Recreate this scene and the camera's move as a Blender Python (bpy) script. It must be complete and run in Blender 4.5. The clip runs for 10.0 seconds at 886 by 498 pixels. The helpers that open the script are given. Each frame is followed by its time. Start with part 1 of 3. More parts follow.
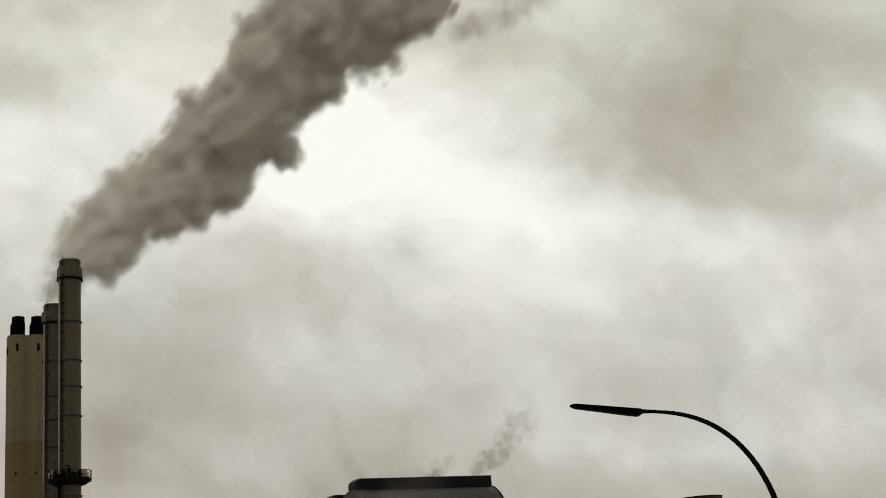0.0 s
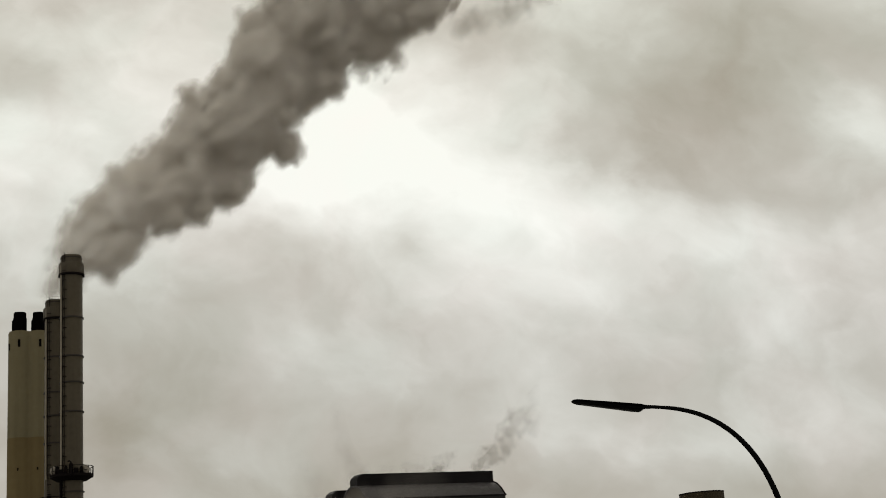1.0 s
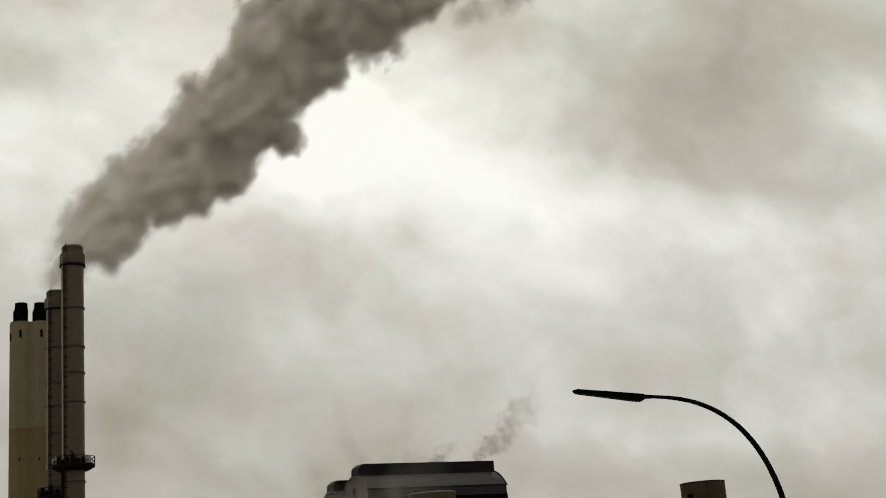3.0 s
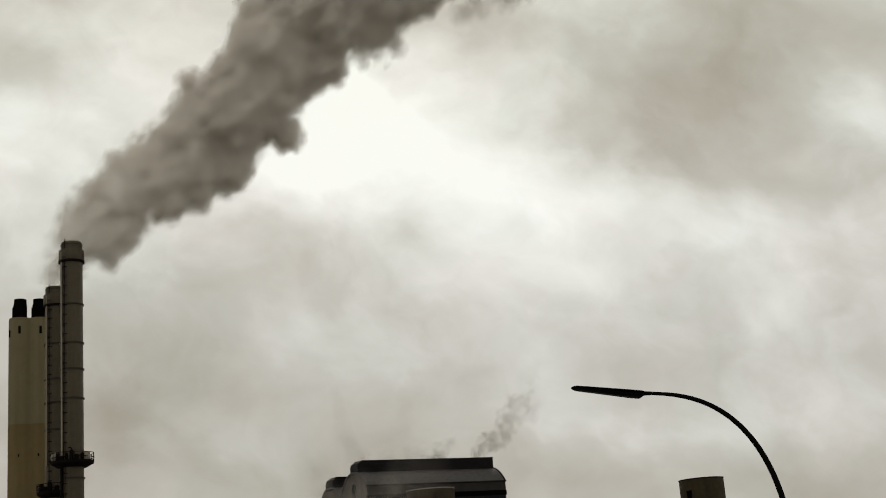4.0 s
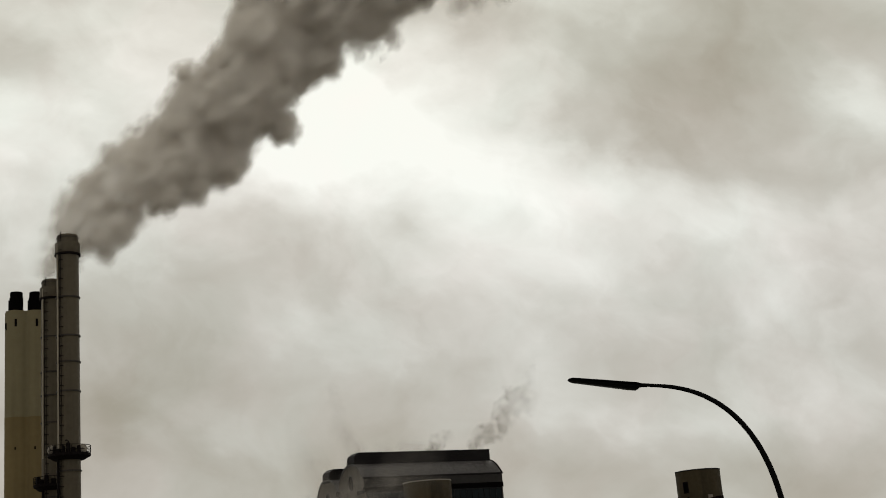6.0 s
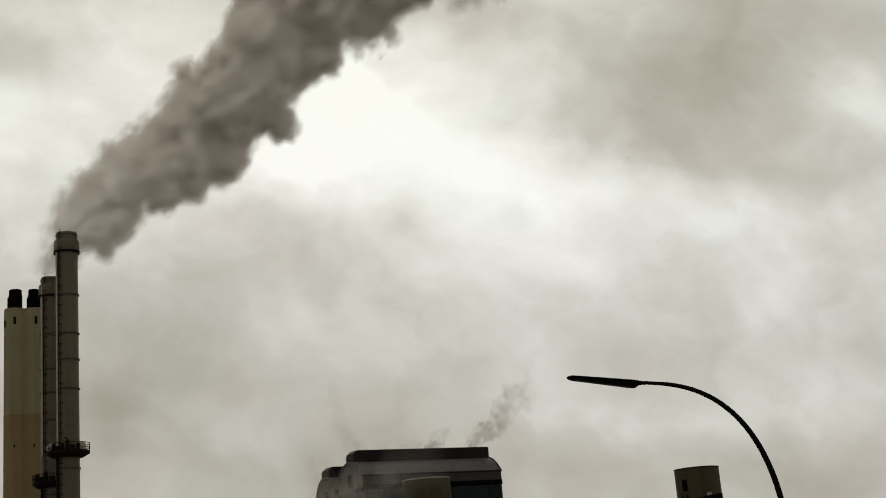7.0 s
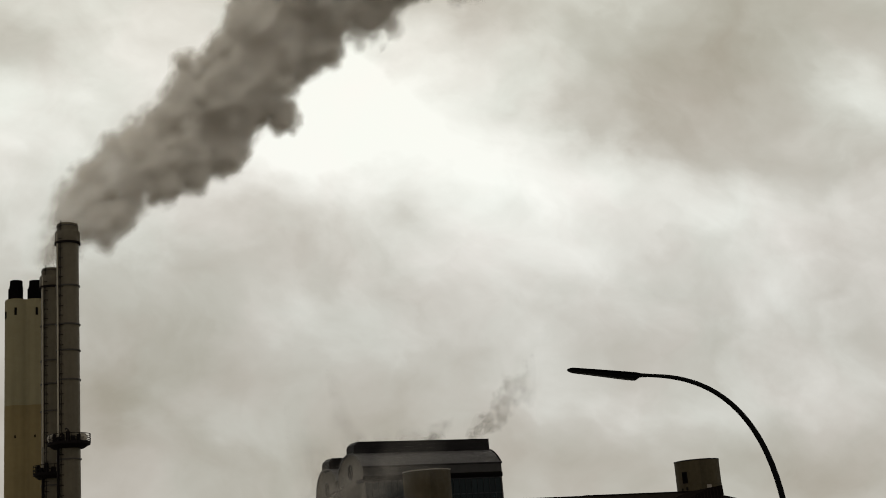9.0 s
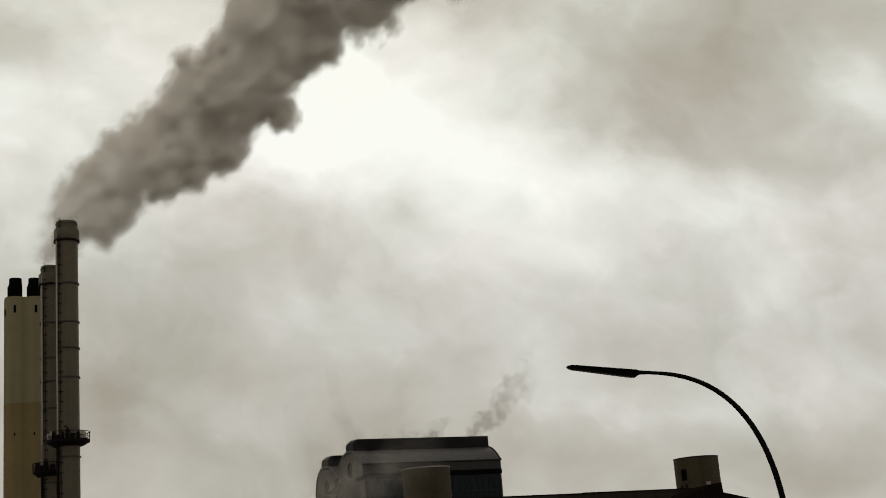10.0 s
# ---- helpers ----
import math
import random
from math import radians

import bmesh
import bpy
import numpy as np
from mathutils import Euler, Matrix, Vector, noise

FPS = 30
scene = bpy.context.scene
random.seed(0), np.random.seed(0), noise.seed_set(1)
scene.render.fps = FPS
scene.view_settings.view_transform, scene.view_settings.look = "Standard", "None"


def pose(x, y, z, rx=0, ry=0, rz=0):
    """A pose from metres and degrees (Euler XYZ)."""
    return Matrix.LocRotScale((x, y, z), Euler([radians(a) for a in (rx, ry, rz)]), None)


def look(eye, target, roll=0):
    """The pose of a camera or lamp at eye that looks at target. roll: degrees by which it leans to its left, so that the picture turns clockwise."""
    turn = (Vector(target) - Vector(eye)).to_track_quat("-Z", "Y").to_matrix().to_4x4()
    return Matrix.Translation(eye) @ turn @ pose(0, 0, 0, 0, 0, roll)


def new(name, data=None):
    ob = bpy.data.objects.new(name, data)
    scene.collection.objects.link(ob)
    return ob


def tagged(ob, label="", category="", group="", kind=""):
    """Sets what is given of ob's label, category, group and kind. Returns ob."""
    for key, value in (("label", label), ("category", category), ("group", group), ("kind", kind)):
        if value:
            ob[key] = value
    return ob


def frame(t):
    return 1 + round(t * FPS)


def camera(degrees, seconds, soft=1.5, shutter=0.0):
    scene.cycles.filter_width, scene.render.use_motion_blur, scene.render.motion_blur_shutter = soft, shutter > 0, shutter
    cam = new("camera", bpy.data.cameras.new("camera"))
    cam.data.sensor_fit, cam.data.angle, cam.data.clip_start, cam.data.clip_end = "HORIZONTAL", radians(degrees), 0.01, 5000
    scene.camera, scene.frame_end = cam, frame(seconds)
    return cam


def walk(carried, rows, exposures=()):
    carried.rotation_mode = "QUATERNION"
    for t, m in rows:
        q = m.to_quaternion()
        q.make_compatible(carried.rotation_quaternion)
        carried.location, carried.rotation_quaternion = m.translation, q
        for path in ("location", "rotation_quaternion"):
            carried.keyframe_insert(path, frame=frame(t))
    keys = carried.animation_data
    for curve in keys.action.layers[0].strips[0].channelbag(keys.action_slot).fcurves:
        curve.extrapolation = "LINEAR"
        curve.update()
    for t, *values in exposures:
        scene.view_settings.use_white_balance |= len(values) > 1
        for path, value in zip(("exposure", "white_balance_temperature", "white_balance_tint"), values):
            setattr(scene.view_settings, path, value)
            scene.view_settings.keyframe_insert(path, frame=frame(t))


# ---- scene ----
scene.cycles.transparent_max_bounces = 64

# ---- camera: stands still on the pavement and tilts slowly down ----
EYE = (0.0, 0.0, 1.6)
cam = camera(37.65, 10.0, soft=1.0)


def turned(yaw, pitch, lean):
    a, b = radians(yaw), radians(pitch)
    way = Vector((-math.sin(a) * math.cos(b), math.cos(a) * math.cos(b), math.sin(b)))
    return look(EYE, Vector(EYE) + way, -lean)


TURNS = [
    (0.0, -0.006, 15.728, 4.652),
    (0.5, 0.030, 15.639, 4.702),
    (1.0, 0.076, 15.541, 4.667),
    (1.5, 0.124, 15.410, 4.712),
    (2.0, 0.147, 15.292, 4.669),
    (2.5, 0.161, 15.194, 4.705),
    (4.0, 0.128, 14.956, 4.661),
    (4.5, 0.094, 14.867, 4.683),
    (5.0, 0.062, 14.776, 4.691),
    (5.5, 0.023, 14.679, 4.741),
    (7.0, -0.040, 14.499, 4.766),
    (7.5, -0.032, 14.440, 4.707),
    (8.0, -0.013, 14.365, 4.713),
    (8.5, 0.001, 14.258, 4.689),
    (9.0, 0.026, 14.151, 4.610),
    (9.5, 0.013, 14.076, 4.600),
    (10.0, 0.000, 14.033, 4.662),
]
walk(cam, [(t, turned(yaw, pitch, lean)) for t, yaw, pitch, lean in TURNS])

# ---- world: an overcast sky, brightest where the sun stands behind the clouds ----
SUN_TURN, SUN_HEIGHT = radians(-2), radians(28)
SUN_WAY = Vector((math.sin(SUN_TURN) * math.cos(SUN_HEIGHT), math.cos(SUN_TURN) * math.cos(SUN_HEIGHT), math.sin(SUN_HEIGHT)))

world = bpy.data.worlds.new("overcast_sky")
scene.world = world
world.use_nodes = True
wt = world.node_tree
wt.nodes.clear()


def wn(kind, **sets):
    n = wt.nodes.new(kind)
    for key, value in sets.items():
        if key == "op":
            n.operation = value
        elif key == "type":
            n.vector_type = value
    return n


def wl(a, b):
    wt.links.new(a, b)


def wmath(op, a, b=0.0, c=0.0):
    n = wn("ShaderNodeMath", op=op)
    for i, v in enumerate((a, b, c)):
        if isinstance(v, (int, float)):
            n.inputs[i].default_value = v
        else:
            wl(v, n.inputs[i])
    return n.outputs[0]


coord = wn("ShaderNodeTexCoord")
split = wn("ShaderNodeSeparateXYZ")
wl(coord.outputs["Generated"], split.inputs[0])
ahead = wmath("MAXIMUM", split.outputs["Y"], 0.25)
flat = wn("ShaderNodeCombineXYZ")
wl(wmath("DIVIDE", split.outputs["X"], ahead), flat.inputs["X"])
wl(wmath("DIVIDE", split.outputs["Z"], ahead), flat.inputs["Y"])


def wnoise(vector, scale, detail, rough, distortion=0.0, offset=(0, 0, 0), turn=(0, 0, 0)):
    m = wn("ShaderNodeMapping")
    m.inputs["Rotation"].default_value = turn
    m.inputs["Location"].default_value = offset
    wl(vector, m.inputs["Vector"])
    n = wn("ShaderNodeTexNoise")
    n.inputs["Scale"].default_value = scale
    n.inputs["Detail"].default_value = detail
    n.inputs["Roughness"].default_value = rough
    n.inputs["Distortion"].default_value = distortion
    wl(m.outputs[0], n.inputs["Vector"])
    return n


# the cloud cover is drawn out along a slant, down to the right
slant = wn("ShaderNodeMapping", type="TEXTURE")
slant.inputs["Rotation"].default_value = (0, 0, radians(-24))
slant.inputs["Scale"].default_value = (1.35, 1.0, 1.0)
wl(flat.outputs[0], slant.inputs["Vector"])

# the drifting edges of the clouds: the banks are bent by noise
bend = wnoise(slant.outputs[0], 11.0, 5.0, 0.52)
shift = wn("ShaderNodeVectorMath", op="SUBTRACT")
wl(bend.outputs["Color"], shift.inputs[0])
shift.inputs[1].default_value = (0.5, 0.5, 0.5)
bent = wn("ShaderNodeVectorMath", op="MULTIPLY_ADD")
wl(shift.outputs[0], bent.inputs[0])
bent.inputs[1].default_value = (0.13, 0.09, 0.0)
wl(flat.outputs[0], bent.inputs[2])

fine = wnoise(slant.outputs[0], 12.0, 6.0, 0.50, 0.5, (2.3, 0.7, 1.9))
broad = wnoise(slant.outputs[0], 5.0, 3.0, 0.5, 0.2, (5.1, 3.3, 0.4))
BASE = 0.553
cover = wmath("MULTIPLY_ADD", wmath("SUBTRACT", fine.outputs["Fac"], 0.5), 0.50, BASE)
wisp = wnoise(bent.outputs[0], 24.0, 4.0, 0.5, 0.3, (0.4, 1.1, 0.3), (0.6, 0.4, 0.5))
cover = wmath("MULTIPLY_ADD", wmath("SUBTRACT", wisp.outputs["Fac"], 0.5), 0.26, cover)
cover = wmath("MULTIPLY_ADD", wmath("SUBTRACT", broad.outputs["Fac"], 0.5), 0.20, cover)


def cloud_bank(x, z, wide, high, turn, amount):
    """A lighter or darker bank of cloud, in units of the distance ahead."""
    global cover
    m = wn("ShaderNodeMapping", type="TEXTURE")
    m.inputs["Location"].default_value = (x, z, 0)
    m.inputs["Rotation"].default_value = (0, 0, radians(turn))
    m.inputs["Scale"].default_value = (wide, high, 1)
    wl(bent.outputs[0], m.inputs["Vector"])
    d = wn("ShaderNodeVectorMath", op="DOT_PRODUCT")
    wl(m.outputs[0], d.inputs[0])
    wl(m.outputs[0], d.inputs[1])
    fall = wmath("EXPONENT", wmath("MULTIPLY", d.outputs["Value"], -0.5))
    cover = wmath("MULTIPLY_ADD", fall, amount, cover)


cloud_bank(-0.032, 0.362, 0.104, 0.056, -5, 0.40)
cloud_bank(0.055, 0.302, 0.077, 0.035, -13, 0.24)
cloud_bank(0.140, 0.294, 0.077, 0.021, -23, 0.24)
cloud_bank(-0.342, 0.385, 0.050, 0.051, -5, 0.31)
cloud_bank(0.204, 0.401, 0.118, 0.056, -15, -0.39)
cloud_bank(0.300, 0.329, 0.054, 0.037, -15, -0.23)
cloud_bank(-0.333, 0.464, 0.054, 0.028, -5, -0.25)
cloud_bank(-0.042, 0.291, 0.032, 0.019, -5, -0.07)
cloud_bank(0.115, 0.439, 0.054, 0.037, -5, -0.10)
cloud_bank(-0.141, 0.198, 0.041, 0.028, -5, 0.18)
cloud_bank(-0.170, 0.134, 0.041, 0.021, -20, 0.28)
cloud_bank(-0.243, 0.225, 0.068, 0.037, -15, -0.17)
cloud_bank(0.180, 0.212, 0.113, 0.042, -10, -0.08)
cloud_bank(0.270, 0.159, 0.054, 0.023, -5, 0.05)
cloud_bank(0.354, 0.353, 0.018, 0.019, -5, 0.19)
cloud_bank(-0.229, 0.465, 0.050, 0.033, -5, 0.13)
cloud_bank(-0.085, 0.248, 0.054, 0.023, -5, -0.07)
cloud_bank(0.094, 0.242, 0.041, 0.023, -5, 0.11)
cloud_bank(0.211, 0.111, 0.068, 0.023, -5, 0.27)
cloud_bank(-0.204, 0.132, 0.140, 0.045, -5, -0.44)
cloud_bank(0.216, 0.405, 0.140, 0.045, -30, 0.18)
cloud_bank(0.131, 0.073, 0.140, 0.030, -5, -0.18)
cloud_bank(-0.029, 0.182, 0.040, 0.100, 20, 0.07)
cloud_bank(0.280, 0.223, 0.040, 0.100, -30, 0.08)
cloud_bank(-0.333, 0.417, 0.140, 0.100, 20, 0.09)
cloud_bank(0.070, 0.310, 0.090, 0.045, -30, -0.06)
cloud_bank(0.266, 0.438, 0.040, 0.100, -30, -0.12)
cloud_bank(0.129, 0.450, 0.040, 0.070, -5, 0.14)
cloud_bank(-0.078, 0.090, 0.140, 0.030, -5, -0.08)
cloud_bank(-0.105, 0.397, 0.040, 0.045, 20, 0.22)
cloud_bank(0.345, 0.357, 0.040, 0.030, -5, 0.16)
cloud_bank(0.019, 0.245, 0.040, 0.030, -30, 0.13)
cloud_bank(0.031, 0.385, 0.040, 0.100, 20, -0.07)
cloud_bank(-0.105, 0.397, 0.060, 0.030, 20, 0.30)
cloud_bank(0.025, 0.314, 0.090, 0.030, -5, -0.15)
cloud_bank(0.297, 0.059, 0.140, 0.030, -30, -0.15)
cloud_bank(-0.072, 0.186, 0.040, 0.070, -30, 0.07)
cloud_bank(0.175, 0.446, 0.140, 0.030, -30, 0.09)
cloud_bank(0.323, 0.219, 0.090, 0.030, -30, 0.12)
cloud_bank(-0.244, 0.267, 0.040, 0.030, 20, 0.14)
cloud_bank(0.031, 0.385, 0.060, 0.050, -30, 0.16)
cloud_bank(0.228, 0.164, 0.050, 0.030, 15, -0.14)
cloud_bank(-0.122, 0.240, 0.100, 0.040, 15, -0.07)
cloud_bank(0.112, 0.207, 0.100, 0.040, 15, 0.06)
cloud_bank(0.216, 0.405, 0.070, 0.030, 15, -0.08)
cloud_bank(0.295, 0.322, 0.050, 0.030, -30, 0.11)
cloud_bank(0.171, 0.333, 0.035, 0.022, -30, -0.10)
cloud_bank(-0.128, 0.125, 0.035, 0.022, 15, 0.09)
cloud_bank(-0.287, 0.487, 0.035, 0.022, -30, 0.09)
cloud_bank(0.190, 0.131, 0.035, 0.022, -10, -0.05)
cloud_bank(-0.163, 0.312, 0.035, 0.022, 15, -0.08)
cloud_bank(0.326, 0.236, 0.050, 0.030, 15, -0.06)
cloud_bank(0.080, 0.417, 0.050, 0.030, -10, 0.05)
cloud_bank(-0.333, 0.417, 0.035, 0.022, -10, -0.06)
cloud_bank(-0.059, 0.393, 0.035, 0.022, 15, 0.05)
cloud_bank(0.300, 0.358, 0.035, 0.022, 15, 0.05)
cloud_bank(0.351, 0.393, 0.070, 0.030, -30, -0.05)
cloud_bank(-0.171, 0.097, 0.035, 0.022, -10, -0.05)
cloud_bank(-0.029, 0.185, 0.035, 0.022, -30, -0.05)
cloud_bank(-0.083, 0.157, 0.035, 0.022, -30, 0.05)
cloud_bank(0.059, 0.110, 0.070, 0.030, 15, 0.04)
cloud_bank(0.211, 0.369, 0.035, 0.022, 15, -0.03)
cloud_bank(0.251, 0.326, 0.035, 0.022, -10, 0.05)
cloud_bank(0.202, 0.295, 0.035, 0.022, -30, -0.03)
cloud_bank(-0.245, 0.118, 0.050, 0.040, -10, 0.15)
cloud_bank(-0.181, 0.062, 0.022, 0.010, -10, -0.16)
cloud_bank(-0.263, 0.168, 0.070, 0.030, 15, -0.08)
cloud_bank(0.302, 0.090, 0.035, 0.022, -10, -0.06)
cloud_bank(0.144, 0.337, 0.035, 0.022, -30, -0.06)
cloud_bank(0.224, 0.261, 0.035, 0.022, 15, 0.05)
cloud_bank(0.185, 0.299, 0.035, 0.022, -30, -0.05)
cloud_bank(-0.042, 0.249, 0.060, 0.050, -30, -0.03)
cloud_bank(0.096, 0.306, 0.070, 0.030, -30, 0.04)
cloud_bank(0.256, 0.363, 0.035, 0.022, 15, 0.04)
cloud_bank(0.184, 0.445, 0.070, 0.030, -10, -0.04)
cloud_bank(-0.136, 0.125, 0.035, 0.022, 15, 0.05)


ramp = wn("ShaderNodeValToRGB")
wl(cover, ramp.inputs[0])
stops = ramp.color_ramp.elements
stops[0].position, stops[0].color = 0.0, (0.302, 0.270, 0.210, 1)
stops[1].position, stops[1].color = 1.0, (0.940, 0.95, 0.915, 1)
middle = stops.new(0.5)
middle.color = (0.540, 0.523, 0.476, 1)

# the higher clouds are a little more yellow, from dust and smoke
height = wn("ShaderNodeMapRange")
wl(split.outputs["Z"], height.inputs["Value"])
for key, value in (("From Min", 0.18), ("From Max", 0.42), ("To Min", 0.0), ("To Max", 1.0)):
    height.inputs[key].default_value = value
tinted = wn("ShaderNodeMix")
tinted.data_type, tinted.blend_type = "RGBA", "MULTIPLY"
wl(height.outputs["Result"], tinted.inputs["Factor"])
wl(ramp.outputs["Color"], tinted.inputs["A"])
tinted.inputs["B"].default_value = (1.010, 1.0, 0.957, 1)
# faint warm and cool patches
patch = wnoise(bent.outputs[0], 8.0, 3.0, 0.5, 0.3, (3.7, 8.2, 0.9), (0.5, 0.8, 0.6))
hue = wn("ShaderNodeValToRGB")
wl(patch.outputs["Fac"], hue.inputs[0])
hue.color_ramp.elements[0].position, hue.color_ramp.elements[0].color = 0.38, (0.988, 1.008, 0.996, 1)
hue.color_ramp.elements[1].position, hue.color_ramp.elements[1].color = 0.62, (1.012, 0.995, 0.990, 1)
patched = wn("ShaderNodeMix")
patched.data_type, patched.blend_type = "RGBA", "MULTIPLY"
patched.inputs["Factor"].default_value = 1.0
wl(tinted.outputs["Result"], patched.inputs["A"])
wl(hue.outputs["Color"], patched.inputs["B"])

# the cloud cover is dimmer away from the sun
toward = wn("ShaderNodeVectorMath", op="DOT_PRODUCT")
wl(coord.outputs["Generated"], toward.inputs[0])
toward.inputs[1].default_value = SUN_WAY
glow = wn("ShaderNodeMapRange")
glow.interpolation_type = "SMOOTHSTEP"
wl(toward.outputs["Value"], glow.inputs["Value"])
for key, value in (("From Min", -0.5), ("From Max", 0.9), ("To Min", 0.95), ("To Max", 1.0)):
    glow.inputs[key].default_value = value
clouds = wn("ShaderNodeVectorMath", op="SCALE")
wl(patched.outputs["Result"], clouds.inputs[0])
wl(glow.outputs["Result"], clouds.inputs["Scale"])
sky = wn("ShaderNodeTexSky")
sky.sky_type = "NISHITA"
sky.sun_disc = False
sky.sun_elevation, sky.sun_rotation = SUN_HEIGHT, SUN_TURN
both = wn("ShaderNodeMix")
both.data_type = "RGBA"
both.inputs["Factor"].default_value = 0.9992
wl(sky.outputs["Color"], both.inputs["A"])
wl(clouds.outputs[0], both.inputs["B"])
back = wn("ShaderNodeBackground")
back.inputs["Strength"].default_value = 1.0
wl(both.outputs["Result"], back.inputs["Color"])
out = wn("ShaderNodeOutputWorld")
wl(back.outputs[0], out.inputs["Surface"])

sun = new("sun", bpy.data.lights.new("sun", "SUN"))
sun.data.energy, sun.data.angle, sun.data.color = 0.5, radians(35), (1.0, 0.96, 0.90)
sun.matrix_world = look(SUN_WAY * 300, (0, 0, 0))


# ---- materials ----
def material(name, color, rough=0.7, metal=0.0, stain=0.35, size=1.0, streak=0.0, bump=0.15, tint=None, vary=0.0, gloss=0.3):
    """A weathered surface: grain and stains at two scales, streaks that run down, fine relief."""
    m = bpy.data.materials.new(name)
    m.use_nodes = True
    nt = m.node_tree
    bsdf = nt.nodes["Principled BSDF"]
    tc = nt.nodes.new("ShaderNodeTexCoord")

    def tex(scale, detail, stretch):
        mp = nt.nodes.new("ShaderNodeMapping")
        mp.inputs["Scale"].default_value = stretch
        nt.links.new(tc.outputs["Object"], mp.inputs["Vector"])
        n = nt.nodes.new("ShaderNodeTexNoise")
        n.inputs["Scale"].default_value, n.inputs["Detail"].default_value = scale / size, detail
        nt.links.new(mp.outputs[0], n.inputs["Vector"])
        return n.outputs["Fac"]

    def mixed(fac, a, b, blend="MIX"):
        x = nt.nodes.new("ShaderNodeMix")
        x.data_type, x.blend_type = "RGBA", blend
        for sock, v in ((x.inputs["Factor"], fac), (x.inputs["A"], a), (x.inputs["B"], b)):
            if isinstance(v, (int, float, tuple)):
                sock.default_value = v
            else:
                nt.links.new(v, sock)
        return x.outputs["Result"]

    def ranged(v, lo, hi, a, b):
        r = nt.nodes.new("ShaderNodeMapRange")
        nt.links.new(v, r.inputs["Value"])
        for key, value in (("From Min", lo), ("From Max", hi), ("To Min", a), ("To Max", b)):
            r.inputs[key].default_value = value
        return r.outputs["Result"]

    other = tint or tuple(c * 0.55 for c in color)
    coarse, grain = tex(0.35, 4, (1, 1, 1)), tex(4.0, 6, (1, 1, 1))
    col = mixed(ranged(coarse, 0.38, 0.68, 0, stain), (*color, 1), (*other, 1))
    col = mixed(ranged(grain, 0.3, 0.75, 0, stain * 0.6), col, (*[c * 0.7 for c in color], 1))
    if streak:
        run = tex(1.6, 4, (1, 1, 0.05))
        col = mixed(ranged(run, 0.48, 0.72, 0, streak), col, (*[c * 0.45 for c in other], 1))
    if vary:
        info = nt.nodes.new("ShaderNodeObjectInfo")
        col = mixed(ranged(info.outputs["Random"], 0, 1, 0, vary), col, (*[c * 0.4 for c in color], 1))
    nt.links.new(col, bsdf.inputs["Base Color"])
    nt.links.new(ranged(grain, 0.3, 0.7, max(rough - 0.12, 0.05), min(rough + 0.12, 1)), bsdf.inputs["Roughness"])
    bsdf.inputs["Metallic"].default_value = metal
    bsdf.inputs["Specular IOR Level"].default_value = gloss
    if bump:
        b = nt.nodes.new("ShaderNodeBump")
        b.inputs["Strength"].default_value, b.inputs["Distance"].default_value = bump, 0.03
        nt.links.new(grain, b.inputs["Height"])
        nt.links.new(b.outputs[0], bsdf.inputs["Normal"])
    return m


STEEL = material("painted_steel_shell", (0.080, 0.063, 0.039), 0.6, 0.0, 0.35, 2.0, 0.35)
FLANGE = material("flange_steel", (0.028, 0.022, 0.016), 0.6, 0.0, 0.4)
DARK_STEEL = material("dark_steel", (0.008, 0.006, 0.006), 0.8, 0.0, 0.4, gloss=0.05)
CONDUIT = material("grey_conduit", (0.30, 0.26, 0.20), 0.6, 0.0, 0.3)
PALE_STEEL = material("galvanised_sheet", (0.24, 0.21, 0.175), 0.6, 0.0, 0.4)
CONCRETE = material("weathered_concrete", (0.200, 0.170, 0.100), 0.9, 0.0, 0.3, 3.0, 0.30, gloss=0.2)
CONCRETE_LOW = material("darker_concrete", (0.176, 0.132, 0.061), 0.9, 0.0, 0.35, 3.0, 0.30, gloss=0.2)
# soot black of the flues; also paints the shade inside openings, and the band
SOOT_AND_UNLIT = material("sooty_flue_and_unlit_opening", (0.004, 0.0035, 0.0035), 0.95, 0.0, 0.3, gloss=0.0)
RUST = material("brown_tank_paint", (0.052, 0.039, 0.020), 0.8, 0.0, 0.5, 2.0, 0.45, gloss=0.2)
CLADDING = material("grey_roof_sheet", (0.058, 0.053, 0.054), 0.55, 0.0, 0.3, 2.0, 0.15)
END_WALL = material("grey_end_wall", (0.108, 0.096, 0.083), 0.8, 0.0, 0.35, 2.0, 0.3, gloss=0.2)
FASCIA = material("dark_fascia_sheet", (0.024, 0.021, 0.020), 0.6, 0.0, 0.4, 2.0, 0.2, gloss=0.2)
BLACK_SHEET = material("black_louvre_sheet", (0.010, 0.008, 0.009), 0.7, 0.0, 0.3, gloss=0.15)
FRAME = material("dark_window_frame", (0.008, 0.009, 0.011), 0.6, 0.0, 0.2, gloss=0.2)
BRICK = material("dark_hall_wall", (0.028, 0.018, 0.015), 0.9, 0.0, 0.4, gloss=0.15)
SHED_GREY = material("weathered_grey_facing", (0.036, 0.032, 0.025), 0.9, 0.0, 0.5, 1.5, 0.4, gloss=0.15)
SHED_BROWN = material("brown_facing", (0.024, 0.017, 0.012), 0.9, 0.0, 0.5, 1.5, 0.4, gloss=0.15)
ROOF = material("tarred_roof", (0.008, 0.006, 0.005), 1.0, 0.0, 0.3, gloss=0.0)
RIB = material("dark_red_rib", (0.010, 0.004, 0.0035), 0.8, 0.0, 0.4, gloss=0.1)
LAMP_PAINT = material("black_lamp_paint", (0.004, 0.004, 0.004), 0.7, 0.0, 0.3, 0.2, gloss=0.04)
